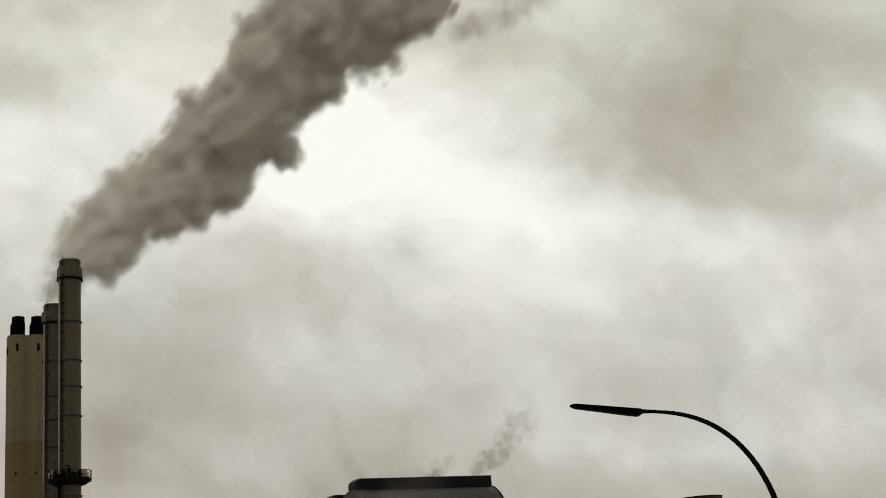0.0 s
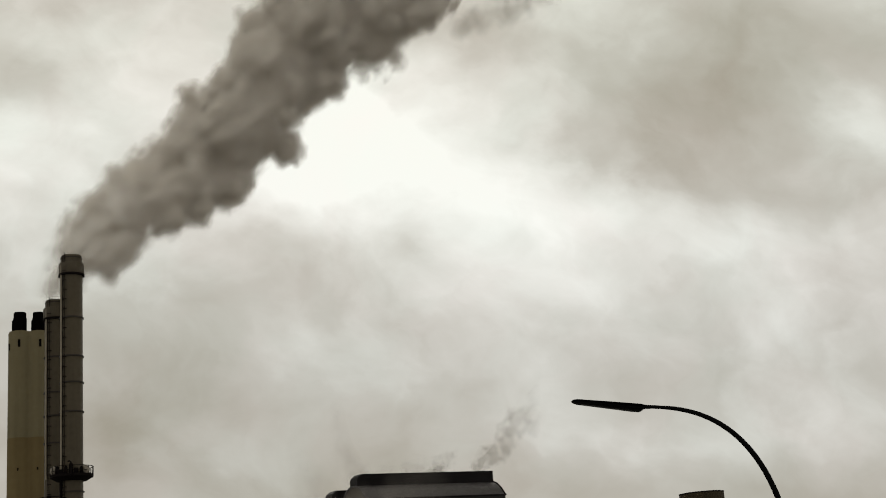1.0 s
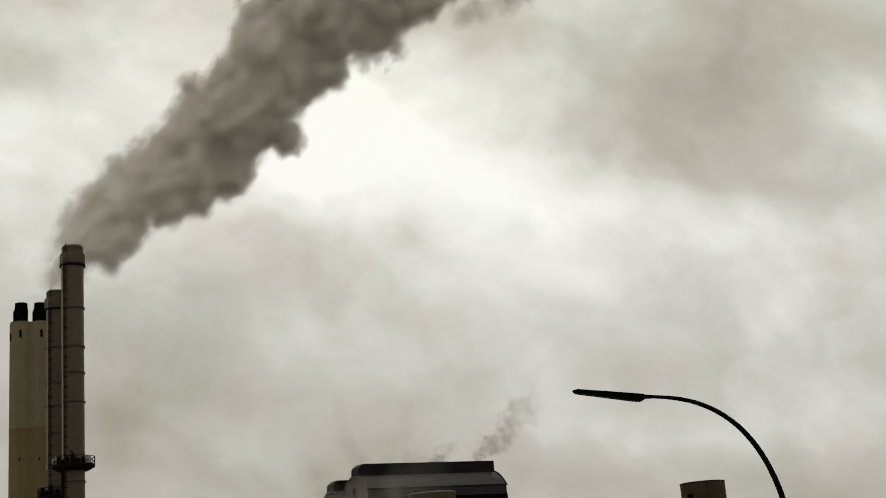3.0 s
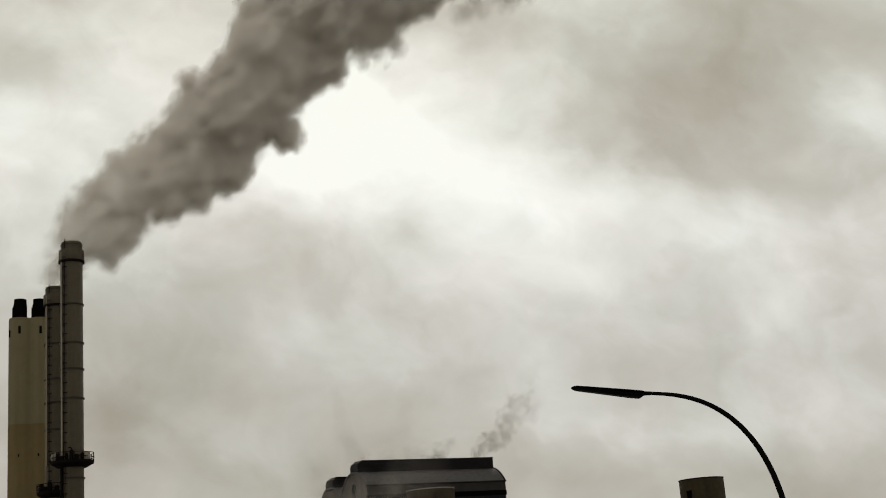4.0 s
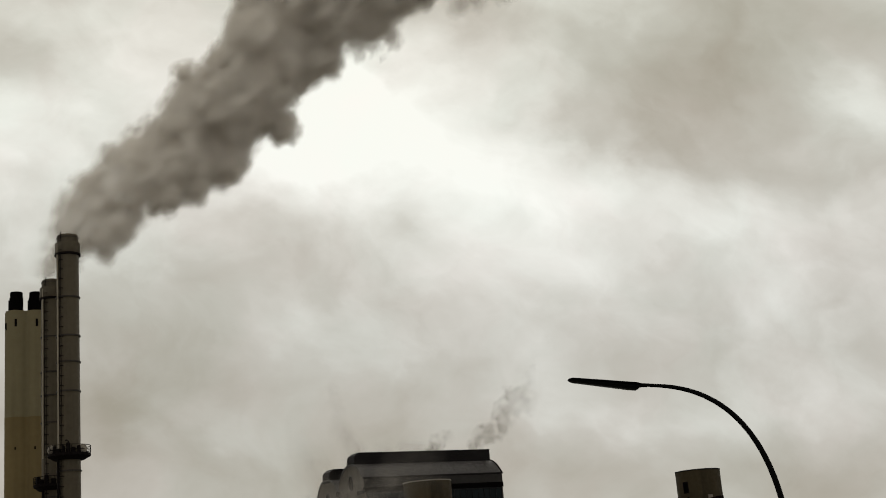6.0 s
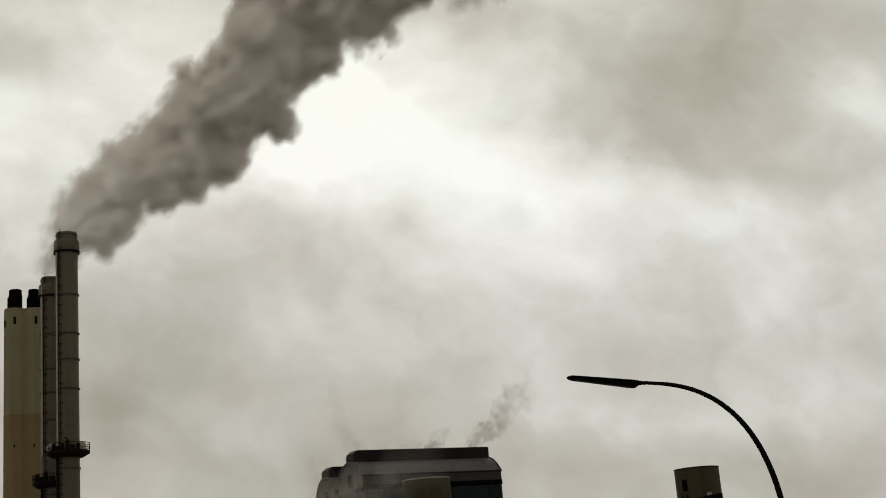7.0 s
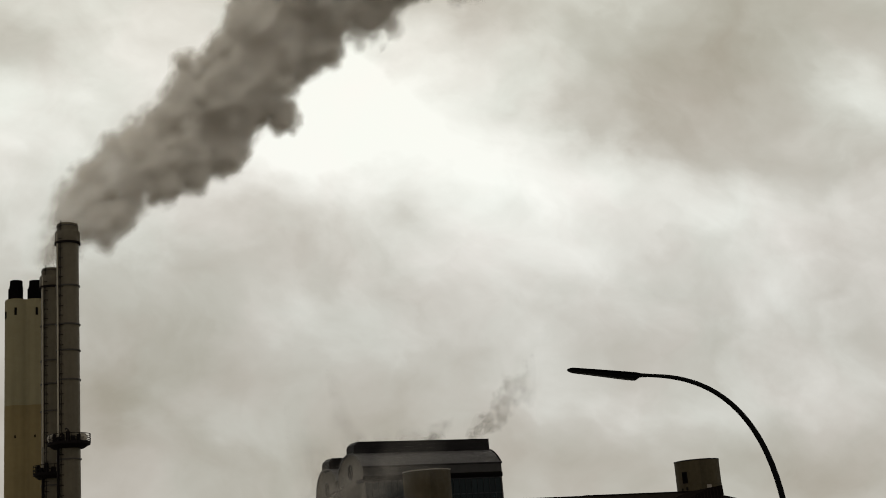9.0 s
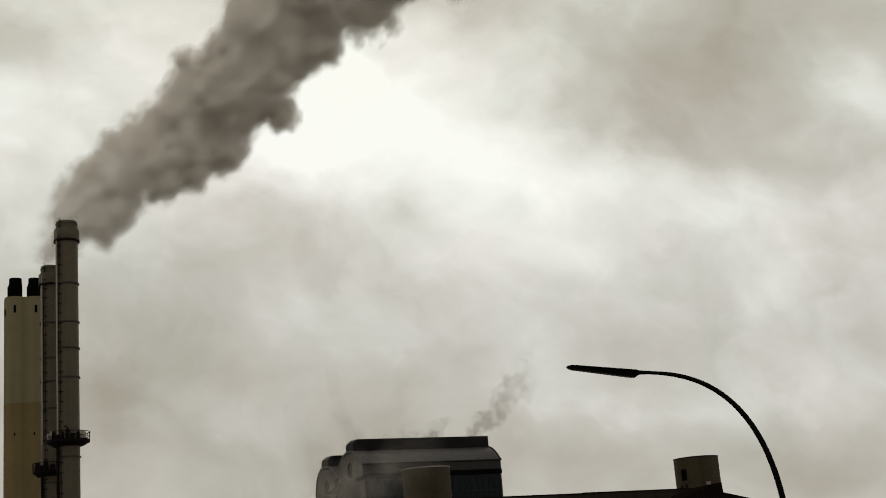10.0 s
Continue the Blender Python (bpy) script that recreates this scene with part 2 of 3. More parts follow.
LENS = material("clouded_lamp_cover", (0.004, 0.004, 0.004), 0.6, 0.0, 0.2, 0.2, gloss=0.2)
SIGN = material("white_sign", (0.22, 0.185, 0.16), 0.7, 0.0, 0.5, 0.3)
PAVING = material("pale_bounce_yard", (0.22, 0.21, 0.19), 0.9, 0.0, 0.5, 1.0)
GLASS = material("dark_window_glass", (0.006, 0.011, 0.013), 0.15, 0.0, 0.1, 1.0, 0.0, 0.0, None, 0.6, 0.08)


def smoke(name, color, dense, patchy=0.5, scale=0.35, gather=0.0, through_light=0.12, fade=None):
    """A thin skin of smoke: light passes it, is scattered by it, and it is torn by noise."""
    m = bpy.data.materials.new(name)
    m.use_nodes = True
    nt = m.node_tree
    nt.nodes.clear()
    tc = nt.nodes.new("ShaderNodeTexCoord")
    n = nt.nodes.new("ShaderNodeTexNoise")
    n.inputs["Scale"].default_value, n.inputs["Detail"].default_value, n.inputs["Roughness"].default_value = scale, 2.0, 0.5
    nt.links.new(tc.outputs["Object"], n.inputs["Vector"])
    r = nt.nodes.new("ShaderNodeMapRange")
    nt.links.new(n.outputs["Fac"], r.inputs["Value"])
    for key, value in (("From Min", 0.38), ("From Max", 0.62), ("To Min", dense * (1 - patchy)), ("To Max", min(1.0, dense * (1 + patchy)))):
        r.inputs[key].default_value = value
    d, t, h, s = (nt.nodes.new("ShaderNode" + k) for k in ("BsdfDiffuse", "BsdfTranslucent", "MixShader", "BsdfTransparent"))
    d.inputs["Color"].default_value = t.inputs["Color"].default_value = (*color, 1)
    h.inputs[0].default_value = through_light
    nt.links.new(d.outputs[0], h.inputs[1])
    nt.links.new(t.outputs[0], h.inputs[2])
    x, o = nt.nodes.new("ShaderNodeMixShader"), nt.nodes.new("ShaderNodeOutputMaterial")
    spans = []
    if gather:
        # the smoke thickens over its first metres
        spans.append((-2.0, gather, 0.34, 1.0))
    if fade:
        # and thins out as it drifts away
        spans.append((fade[0], fade[1], 1.0, 0.0))
    amount = r.outputs["Result"]
    for lo, hi, v0, v1 in spans:
        xyz, g, p = nt.nodes.new("ShaderNodeSeparateXYZ"), nt.nodes.new("ShaderNodeMapRange"), nt.nodes.new("ShaderNodeMath")
        nt.links.new(tc.outputs["Object"], xyz.inputs[0])
        nt.links.new(xyz.outputs["X"], g.inputs["Value"])
        for key, value in (("From Min", lo), ("From Max", hi), ("To Min", v0), ("To Max", v1)):
            g.inputs[key].default_value = value
        p.operation = "MULTIPLY"
        nt.links.new(amount, p.inputs[0])
        nt.links.new(g.outputs["Result"], p.inputs[1])
        amount = p.outputs[0]
    nt.links.new(amount, x.inputs[0])
    nt.links.new(s.outputs[0], x.inputs[1])
    nt.links.new(h.outputs[0], x.inputs[2])
    nt.links.new(x.outputs[0], o.inputs["Surface"])
    return m


# ---- shaping helpers ----
def part(name, bm, mat, parent=None, label="", smooth=True):
    """Links a bmesh as one mesh object under a thing or a part."""
    me = bpy.data.meshes.new(name)
    bm.normal_update()
    bm.to_mesh(me)
    bm.free()
    me.materials.append(mat)
    if smooth:
        me.polygons.foreach_set("use_smooth", [True] * len(me.polygons))
        me.set_sharp_from_angle(angle=radians(35))
    ob = new(name, me)
    if parent:
        ob.parent = parent
    return tagged(ob, label)


def thing(name, m, label, category, group="", kind=""):
    ob = new(name)
    ob.matrix_world = m
    return tagged(ob, label, category, group, kind)


def box(bm, x, y, z, sx, sy, sz, turn=0.0):
    """A box with its middle at x, y and its foot at z."""
    m = Matrix.Translation((x, y, z + sz / 2)) @ Matrix.Rotation(turn, 4, "Z") @ Matrix.Diagonal((sx, sy, sz, 1))
    return bmesh.ops.create_cube(bm, size=1, matrix=m)["verts"]


def lathe(bm, profile, seg=48, closed=False):
    """Turns a profile of (radius, height) round the z axis."""
    rings = []
    for r, z in profile:
        rings.append([bm.verts.new((r * math.cos(a), r * math.sin(a), z)) for a in (math.tau * i / seg for i in range(seg))])
    pairs = list(zip(rings, rings[1:])) + ([(rings[-1], rings[0])] if closed else [])
    for low, high in pairs:
        for i in range(seg):
            j = (i + 1) % seg
            bm.faces.new((low[i], low[j], high[j], high[i]))
    if not closed:
        bm.faces.new(rings[0][::-1])
        bm.faces.new(rings[-1])


def ring(bm, radius, z, high, thick, seg=48):
    lathe(bm, [(radius, z), (radius + thick, z), (radius + thick, z + high), (radius, z + high)], seg, True)


def tube(bm, points, radii, seg=10):
    """A round bar along points."""
    pts = [Vector(p) for p in points]
    if isinstance(radii, (int, float)):
        radii = [radii] * len(pts)
    rows, side = [], None
    for i, p in enumerate(pts):
        way = (pts[min(i + 1, len(pts) - 1)] - pts[max(i - 1, 0)]).normalized()
        if side is None:
            side = way.orthogonal().normalized()
        side = (side - way * side.dot(way)).normalized()
        up = way.cross(side)
        rows.append([bm.verts.new(p + (side * math.cos(a) + up * math.sin(a)) * radii[i]) for a in (math.tau * k / seg for k in range(seg))])
    for a, b in zip(rows, rows[1:]):
        for k in range(seg):
            j = (k + 1) % seg
            bm.faces.new((a[k], a[j], b[j], b[k]))
    bm.faces.new(rows[0][::-1])
    bm.faces.new(rows[-1])


def prism(bm, outline, way):
    """A flat outline pushed along a way."""
    low = [bm.verts.new(p) for p in outline]
    high = [bm.verts.new(Vector(p) + Vector(way)) for p in outline]
    n = len(low)
    bm.faces.new(low[::-1])
    bm.faces.new(high)
    for i in range(n):
        j = (i + 1) % n
        bm.faces.new((low[i], low[j], high[j], high[i]))
    bmesh.ops.recalc_face_normals(bm, faces=bm.faces)


# ---- ground ----
# out of view; its pale tone is chosen to bounce light under the smoke
bm = bmesh.new()
bmesh.ops.create_grid(bm, x_segments=8, y_segments=8, size=3000)
tagged(part("ground", bm, PAVING), "unseen grey yard reaching to the horizon, pale to bounce light upward", "ground", kind="structure")


# ---- steel chimneys ----
def ladder(parent, radius, low, high, turn):
    """A ladder with stand-off brackets and a safety rail, fixed to the shell."""
    m = Matrix.Rotation(turn, 4, "Z")
    bm = bmesh.new()
    for s in (-0.13, 0.13):
        tube(bm, [m @ Vector((radius + 0.14, s, low)), m @ Vector((radius + 0.14, s, high))], 0.034, 6)
    z = low
    while z < high:
        tube(bm, [m @ Vector((radius + 0.14, -0.13, z)), m @ Vector((radius + 0.14, 0.13, z))], 0.015, 4)
        z += 0.3
    ob = part("ladder", bm, DARK_STEEL, parent, "dark steel ladder")
    bm = bmesh.new()
    for s in (-0.13, 0.30):
        tube(bm, [(radius - 0.04, s, 0), (radius + 0.20, s, 0)], 0.05, 5)
    tube(bm, [(radius + 0.14 + 0.16 * math.sin(a), 0.10 + 0.24 * math.cos(a), 0) for a in (math.pi * k / 8 for k in range(9))], 0.035, 5)
    first = None
    for k in range(int((high - low) / 1.26)):
        if first is None:
            hoop = first = part("ladder_bracket", bm, DARK_STEEL, ob)
        else:
            hoop = new("ladder_bracket", first.data)
            hoop.parent = ob
        hoop.matrix_basis = Matrix.Translation((0, 0, low + 0.4 + 1.26 * k)) @ m
    bm = bmesh.new()
    n = Matrix.Rotation(turn - 0.27, 4, "Z")
    tube(bm, [n @ Vector((radius + 0.13, 0, 22.0)), n @ Vector((radius + 0.13, 0, high - 1.2))], 0.11, 8)
    part("conduit", bm, CONDUIT, parent, "pale grey conduit beside the ladder")
    bm = bmesh.new()
    tube(bm, [m @ Vector((radius - 0.04, 0, high - 0.6)), m @ Vector((radius - 0.04, 0, high + 0.42))], 0.05, 6)
    part("lightning_rod", bm, DARK_STEEL, parent)


def riser(parent, radius, high, turn):
    """A dark pipe that climbs the shell from the ground to the platform."""
    n = Matrix.Rotation(turn - 0.27, 4, "Z")
    bm = bmesh.new()
    tube(bm, [n @ Vector((radius + 0.20, 0, 0)), n @ Vector((radius + 0.20, 0, high))], 0.16, 10)
    part("riser_pipe", bm, DARK_STEEL, parent)


def platform(parent, radius, z, wide):
    """A round service platform: deck, toe board, posts and three rails, with brackets below."""
    bm = bmesh.new()
    lathe(bm, [(radius, z - 0.20), (wide - 0.04, z - 0.20), (wide, z - 0.16), (wide, z), (radius, z)], 48, True)
    deck = part("platform", bm, DARK_STEEL, parent, "dark round steel service platform")
    bm = bmesh.new()
    lathe(bm, [(radius, z - 0.62), (radius + 0.45, z - 0.60), (wide - 0.12, z - 0.21), (radius, z - 0.21)], 48, True)
    part("support_cone", bm, DARK_STEEL, deck)
    bm = bmesh.new()
    ring(bm, wide - 0.03, z, 0.16, 0.03)
    part("toe_board", bm, DARK_STEEL, deck)
    for h in (0.55, 1.1):
        bm = bmesh.new()
        tube(bm, [(wide * math.cos(a), wide * math.sin(a), z + h) for a in (math.tau * k / 48 for k in range(49))], 0.045, 6)
        part("guard_rail", bm, DARK_STEEL, deck)
    bm = bmesh.new()
    tube(bm, [(0, 0, 0), (0, 0, 1.12)], 0.04, 6)
    first = part("rail_post", bm, DARK_STEEL, deck)
    first.location = (wide, 0, z)
    for k in range(1, 16):
        post = new("rail_post", first.data)
        post.parent = deck
        post.location = (wide * math.cos(math.tau * k / 16), wide * math.sin(math.tau * k / 16), z)
    return deck


def chimney(x, y, top, rings, deck, wide, ladder_turn, label):
    r = 1.40
    base = thing("chimney", pose(x, y, 0), label, "chimney", "steel chimneys")
    bm = bmesh.new()
    lathe(bm, [(r, 0), (r, top - 2.6)], 64)
    part("shaft", bm, STEEL, base)
    bm = bmesh.new()
    lathe(bm, [(r + 0.03, top - 2.6), (r + 0.14, top - 2.58), (r + 0.20, top - 2.46), (r + 0.20, top - 1.16), (r + 0.13, top - 1.06), (r - 0.02, top - 1.04), (r - 0.03, top - 2.6)], 64, True)
    part("collar", bm, STEEL, base)
    bm = bmesh.new()
    ring(bm, r + 0.02, top - 2.74, 0.25, 0.23, 64)
    part("collar_flange", bm, DARK_STEEL, base, "dark flange ring")
    bm = bmesh.new()
    lathe(bm, [(r - 0.06, top - 1.05), (r - 0.05, top - 0.25), (r - 0.12, top), (r - 0.22, top), (r - 0.22, top - 2.4), (r - 0.1, top - 2.4)], 64, True)
    part("mouth", bm, STEEL, base)
    bm = bmesh.new()
    ring(bm, r - 0.06, top - 0.42, 0.10, 0.06, 64)
    part("mouth_ring", bm, FLANGE, base)
    for z in rings:
        bm = bmesh.new()
        ring(bm, r - 0.01, z - 0.08, 0.16, 0.15, 64)
        part("flange_ring", bm, FLANGE, base)
    ladder(base, r, 2.0, top - 0.15, ladder_turn)
    riser(base, r, deck - 0.1, ladder_turn)
    d = platform(base, r, deck, wide)
    return base, d


tall, tall_deck = chimney(-48.74, 162.86, 50.0, (41.65, 36.6, 33.22, 29.47, 19.47), 21.45, 2.62, radians(-113), "tall grey-brown steel chimney with flange rings, ladder and round platform")
low, low_deck = chimney(-53.0, 169.92, 46.0, (38.14, 33.39, 30.29, 26.7, 17.06), 18.55, 2.42, radians(-108), "lower grey-brown steel chimney that gives off the smoke")

# gear on the platforms: cabinets, ducts and pale hoods
def gear(deck, z, reach, boxes, hoods):
    for turn, wide, high in boxes:
        bm = bmesh.new()
        a = radians(turn)
        box(bm, reach * math.cos(a), reach * math.sin(a), z, 0.4, wide, high, a)
        bmesh.ops.bevel(bm, geom=bm.edges[:], offset=0.06, segments=2, affect="EDGES")
        part("control_box", bm, DARK_STEEL, deck)
    for turn, high in hoods:
        bm = bmesh.new()
        a = radians(turn)
        m = Matrix.Translation((reach * math.cos(a), reach * math.sin(a), z + high - 0.55)) @ Matrix.Diagonal((0.56, 0.56, 0.66, 1))
        bmesh.ops.create_uvsphere(bm, u_segments=18, v_segments=12, radius=1, matrix=m)
        for v in bm.verts:
            v.co.z = max(v.co.z, z + 0.05)
        part("duct_hood", bm, PALE_STEEL, deck, "pale rounded duct hood")


gear(tall_deck, 21.45, 2.14, ((-172, 0.4, 0.8), (-128, 0.35, 1.1), (-112, 0.7, 0.7), (-92, 0.3, 1.0), (-76, 0.5, 1.35), (-60, 0.5, 0.8), (-40, 0.35, 1.0), (-15, 0.4, 0.7)), ((-148, 1.2), (-24, 1.1)))
gear(low_deck, 18.55, 1.98, ((-160, 0.5, 0.8), (-140, 0.5, 1.15), (-118, 0.6, 0.75), (-96, 0.5, 1.3), (-70, 0.6, 0.8)), ())
bm = bmesh.new()
tube(bm, [(2.1, -1.6, 21.45), (2.1, -1.6, 22.9), (2.02, -1.75, 23.05), (1.86, -1.9, 23.0)], 0.09, 8)
bm.transform(Matrix.Rotation(radians(-38), 4, "Z"))
part("bent_pipe", bm, DARK_STEEL, tall_deck)

# ---- concrete tower with two flues ----
tower = thing("concrete_chimney", pose(-62.5, 187.9, 0, 0, 0, 18.4), "tall beige concrete chimney of two joined shafts, darker below", "chimney")


def twin(bm, z0, z1, r, gap):
    """Two joined round shafts, side by side, with a soft valley between them."""
    n, front = 60, []
    for k in range(n + 1):
        x = -(gap + r) * math.cos(math.pi * k / n)
        y = [max(r * r - (x - s * gap) ** 2, 0) ** 0.5 for s in (-1, 1)]
        front.append((x, -((y[0] ** 3 + y[1] ** 3) ** (1 / 3))))
    out = front + [(x, -y) for x, y in front[-2:0:-1]]
    rows = [[bm.verts.new((x, y, z)) for x, y in out] for z in (z0, z1)]
    for i in range(len(out)):
        j = (i + 1) % len(out)
        bm.faces.new((rows[0][i], rows[0][j], rows[1][j], rows[1][i]))
    bm.faces.new(rows[0][::-1])
    bm.faces.new(rows[1])


bm = bmesh.new()
twin(bm, 30.46, 46.0, 1.60, 1.36)
part("upper_shaft", bm, CONCRETE, tower)
bm = bmesh.new()
twin(bm, 0, 30.46, 1.61, 1.36)
part("lower_shaft", bm, CONCRETE_LOW, tower, "darker brown concrete lower shaft")
bm = bmesh.new()
twin(bm, 46.0, 46.25, 1.52, 1.36)
part("crown", bm, CONCRETE, tower)
for s in (-1, 1):
    bm = bmesh.new()
    lathe(bm, [(0.98, 46.2), (0.98, 48.35), (0.90, 48.4), (0.90, 49.15), (0.86, 49.2), (0.78, 49.2), (0.78, 46.2)], 40, True)
    ob = part("flue", bm, SOOT_AND_UNLIT, tower, "soot-black flue")
    ob.location.x = s * 1.36
    bm = bmesh.new()
    lathe(bm, [(0.45, 46.2), (0.45, 47.9), (0.38, 48.0)], 20)
    side = part("flue_sleeve", bm, SOOT_AND_UNLIT, ob)
    side.location = (-0.68, -0.2, 0)
    # slots and vents are solid blocks, the dark inside put into their colour
    bm = bmesh.new()
    box(bm, s * 1.48 + 0.05, -1.58, 43.75, 0.34, 0.18, 1.1)
    part("slot", bm, SOOT_AND_UNLIT, tower, "dark slot opening")
    bm = bmesh.new()
    box(bm, s * 1.36 - 0.1, -1.6, 25.7, 0.2, 0.12, 0.4)
    part("vent", bm, SOOT_AND_UNLIT, tower)
bm = bmesh.new()
box(bm, -2.78, -0.72, 43.4, 0.16, 0.34, 1.0, radians(27))
part("slot", bm, SOOT_AND_UNLIT, tower, "dark slot opening")


# ---- power hall: two barrel-roofed halls side by side, gable ends in one plane ----
HALL = pose(-14.91, 199.44, 0, 0, 0, 29.1)


def barrel(width, eave, rise, drop=0.0, n=24):
    """The curved outline of a roof, from the front eave over the ridge to a back eave that lies lower by the drop: (depth, height)."""
    out = []
    for k in range(n + 1):
        u = 2 * k / n - 1
        low = drop if u > 0 else 0.0
        out.append((width * k / n, eave - low + (rise + low) * (1 - abs(u) ** (2.3 + 0.4 * low)) ** (1 / (1 + 0.25 * low))))
    return out


def hall(m, long, width, eave, rise, label, panes, drop=0.0, hood_start=0.2, hood_high=1.62):
    base = thing("power_hall", m, label, "building", "barrel-roofed halls")
    arc = barrel(width, eave, rise, drop)
    bm = bmesh.new()
    out = [(0.0, d, z) for d, z in arc] + [(0, width, 0), (0, 0, 0)]
    prism(bm, out, (0.35, 0, 0))
    part("end_wall", bm, END_WALL, base, "grey gable end with a round window")
    bm = bmesh.new()
    prism(bm, [(p[0] + long - 0.35, p[1], p[2]) for p in out], (0.35, 0, 0))
    part("end_wall", bm, END_WALL, base)
    # the roof skin, a little proud of the gables
    bm = bmesh.new()
    skin = [(-0.12, d, z + 0.02) for d, z in arc]
    inner = [(-0.12, width / 2 + (d - width / 2) * 0.985, z - 0.22) for d, z in arc]
    prism(bm, skin + inner[::-1], (long + 0.24, 0, 0))
    roof = part("roof", bm, CLADDING, base, "curved grey sheet-metal roof")
    for k in range(1, 12):
        bm = bmesh.new()
        x = long * k / 12
        tube(bm, [(x, d, z + 0.02) for d, z in arc[1:12]], 0.02, 4)
        part("standing_seam", bm, CLADDING, roof)
    bm = bmesh.new()
    tube(bm, [(long + 0.10, d, z + 0.04) for d, z in arc], 0.13, 6)
    part("roof_edge", bm, BLACK_SHEET, roof, "dark rolled roof edge")
    # the hood along the ridge
    bm = bmesh.new()
    h0, h1 = width / 2 - 1.3, width / 2 + 1.5
    top = eave + rise + hood_high
    side = [(hood_start, h0, eave + rise - 0.55), (hood_start, h0, top - 0.75), (hood_start + 0.2, h0, top - 0.3), (hood_start + 0.75, h0, top), (long + 0.05, h0, top), (long + 0.05, h0, eave + rise - 0.55)]
    prism(bm, side, (0, h1 - h0, 0))
    hood = part("ridge_hood", bm, BLACK_SHEET, base, "long black louvred hood along the ridge")
    for k in range(1, 5):
        bm = bmesh.new()
        box(bm, (hood_start + 0.9 + long) / 2, h0 - 0.03, eave + rise - 0.3 + k * 0.36, long - hood_start - 1.1, 0.05, 0.05)
        part("louvre", bm, BLACK_SHEET, hood)
    bm = bmesh.new()
    box(bm, (hood_start + 0.7 + long + 0.1) / 2, width / 2 + 0.1, top, long - hood_start - 0.6, h1 - h0 + 0.16, 0.08)
    part("hood_cap", bm, DARK_STEEL, hood)
    # round window in the gable
    bm = bmesh.new()
    lathe(bm, [(1.02, -0.05), (1.18, -0.05), (1.18, 0.10), (1.02, 0.10)], 32, True)
    win = part("round_window", bm, FRAME, base, "dark round window")
    win.matrix_basis = Matrix.Translation((-0.02, width / 2, eave - 0.4 - 0.25 * drop)) @ Matrix.Rotation(-math.pi / 2, 4, "Y") @ Matrix.Diagonal((1, 0.66, 1, 1))
    # flat black disc: the unlit room behind the window is painted as colour
    bm = bmesh.new()
    lathe(bm, [(1.03, 0.0), (1.03, 0.03)], 32)
    part("louvre_disc", bm, SOOT_AND_UNLIT, win)
    # front: parapet strip, dark band, then glazing
    bm = bmesh.new()
    box(bm, long / 2, 0.1, 0, long - 0.7, 0.2, eave - 2.1)
    part("front_wall", bm, FRAME, base)
    bm = bmesh.new()
    box(bm, long / 2, 0.06, eave - 1.45, long - 0.02, 0.34, 1.5)
    part("fascia", bm, FASCIA, base)
    bm = bmesh.new()
    tube(bm, [(-0.15, -0.12, eave - 0.02), (long + 0.15, -0.12, eave - 0.02)], 0.13, 8)
    part("gutter", bm, BLACK_SHEET, base, "dark eaves gutter")
    bm = bmesh.new()
    box(bm, long / 2, 0.02, eave - 2.2, long + 0.1, 0.40, 0.745)
    part("band", bm, SOOT_AND_UNLIT, base, "dark band under the fascia")
    bm = bmesh.new()
    box(bm, -0.03, 1.25, eave - 2.4, 0.16, 2.5, 0.6)
    part("gable_louvre", bm, BLACK_SHEET, base)
    bm = bmesh.new()
    box(bm, long / 2, 0.10, 0, long - 0.02, 0.30, 0.6)
    part("plinth", bm, END_WALL, base)
    if panes:
        rows, cols = 3, 22
        z1 = eave - 2.3
        wide = (long - 0.6) / cols
        bm = bmesh.new()
        box(bm, 0, 0, 0, wide - 0.12, 0.04, 2.2)
        first = None
        for r in range(rows):
            for c in range(cols):
                x, z = 0.3 + wide * (c + 0.5), z1 - (r + 1) * 2.36
                if first is None:
                    first = part("window_pane", bm, GLASS, base, smooth=False)
                    ob = first
                else:
                    ob = new("window_pane", first.data)
                    ob.parent = base
                ob.location = (x, -0.02, z)
        for c in range(cols + 1):
            bm = bmesh.new()
            box(bm, 0.3 + wide * c, -0.05, z1 - 7.1, 0.09, 0.14, 7.1)
            part("mullion", bm, FRAME, base, smooth=False)
        for r in range(rows + 1):
            bm = bmesh.new()
            box(bm, long / 2, -0.035, z1 - r * 2.36 - 0.1, long - 0.6, 0.11, 0.12)
            part("transom", bm, FRAME, base, smooth=False)
    return base


hall(HALL, 24.4, 9.3, 18.84, 2.5, "dark industrial hall with curved grey roof and glazed front", True)
hall(HALL @ pose(0, 9.36, 0), 24.4, 9.3, 17.5, 2.5, "lower dark industrial hall with curved roof and round gable window", False, 1.8, -0.1, 1.5)

# pipe and bracing on the gables
rack = thing("pipe_rack", HALL @ pose(-0.45, 9.0, 0), "dark steel pipe rack before the grey gable ends", "pipe rack")
bm = bmesh.new()
tube(bm, [(0, 0, 0), (0, 0, 17.6)], 0.26, 10)
part("riser_pipe", bm, DARK_STEEL, rack)
bm = bmesh.new()
tube(bm, [(-0.1, -1.9, 16.35), (-0.1, 2.8, 15.55)], 0.24, 4)
part("cross_beam", bm, DARK_STEEL, rack)


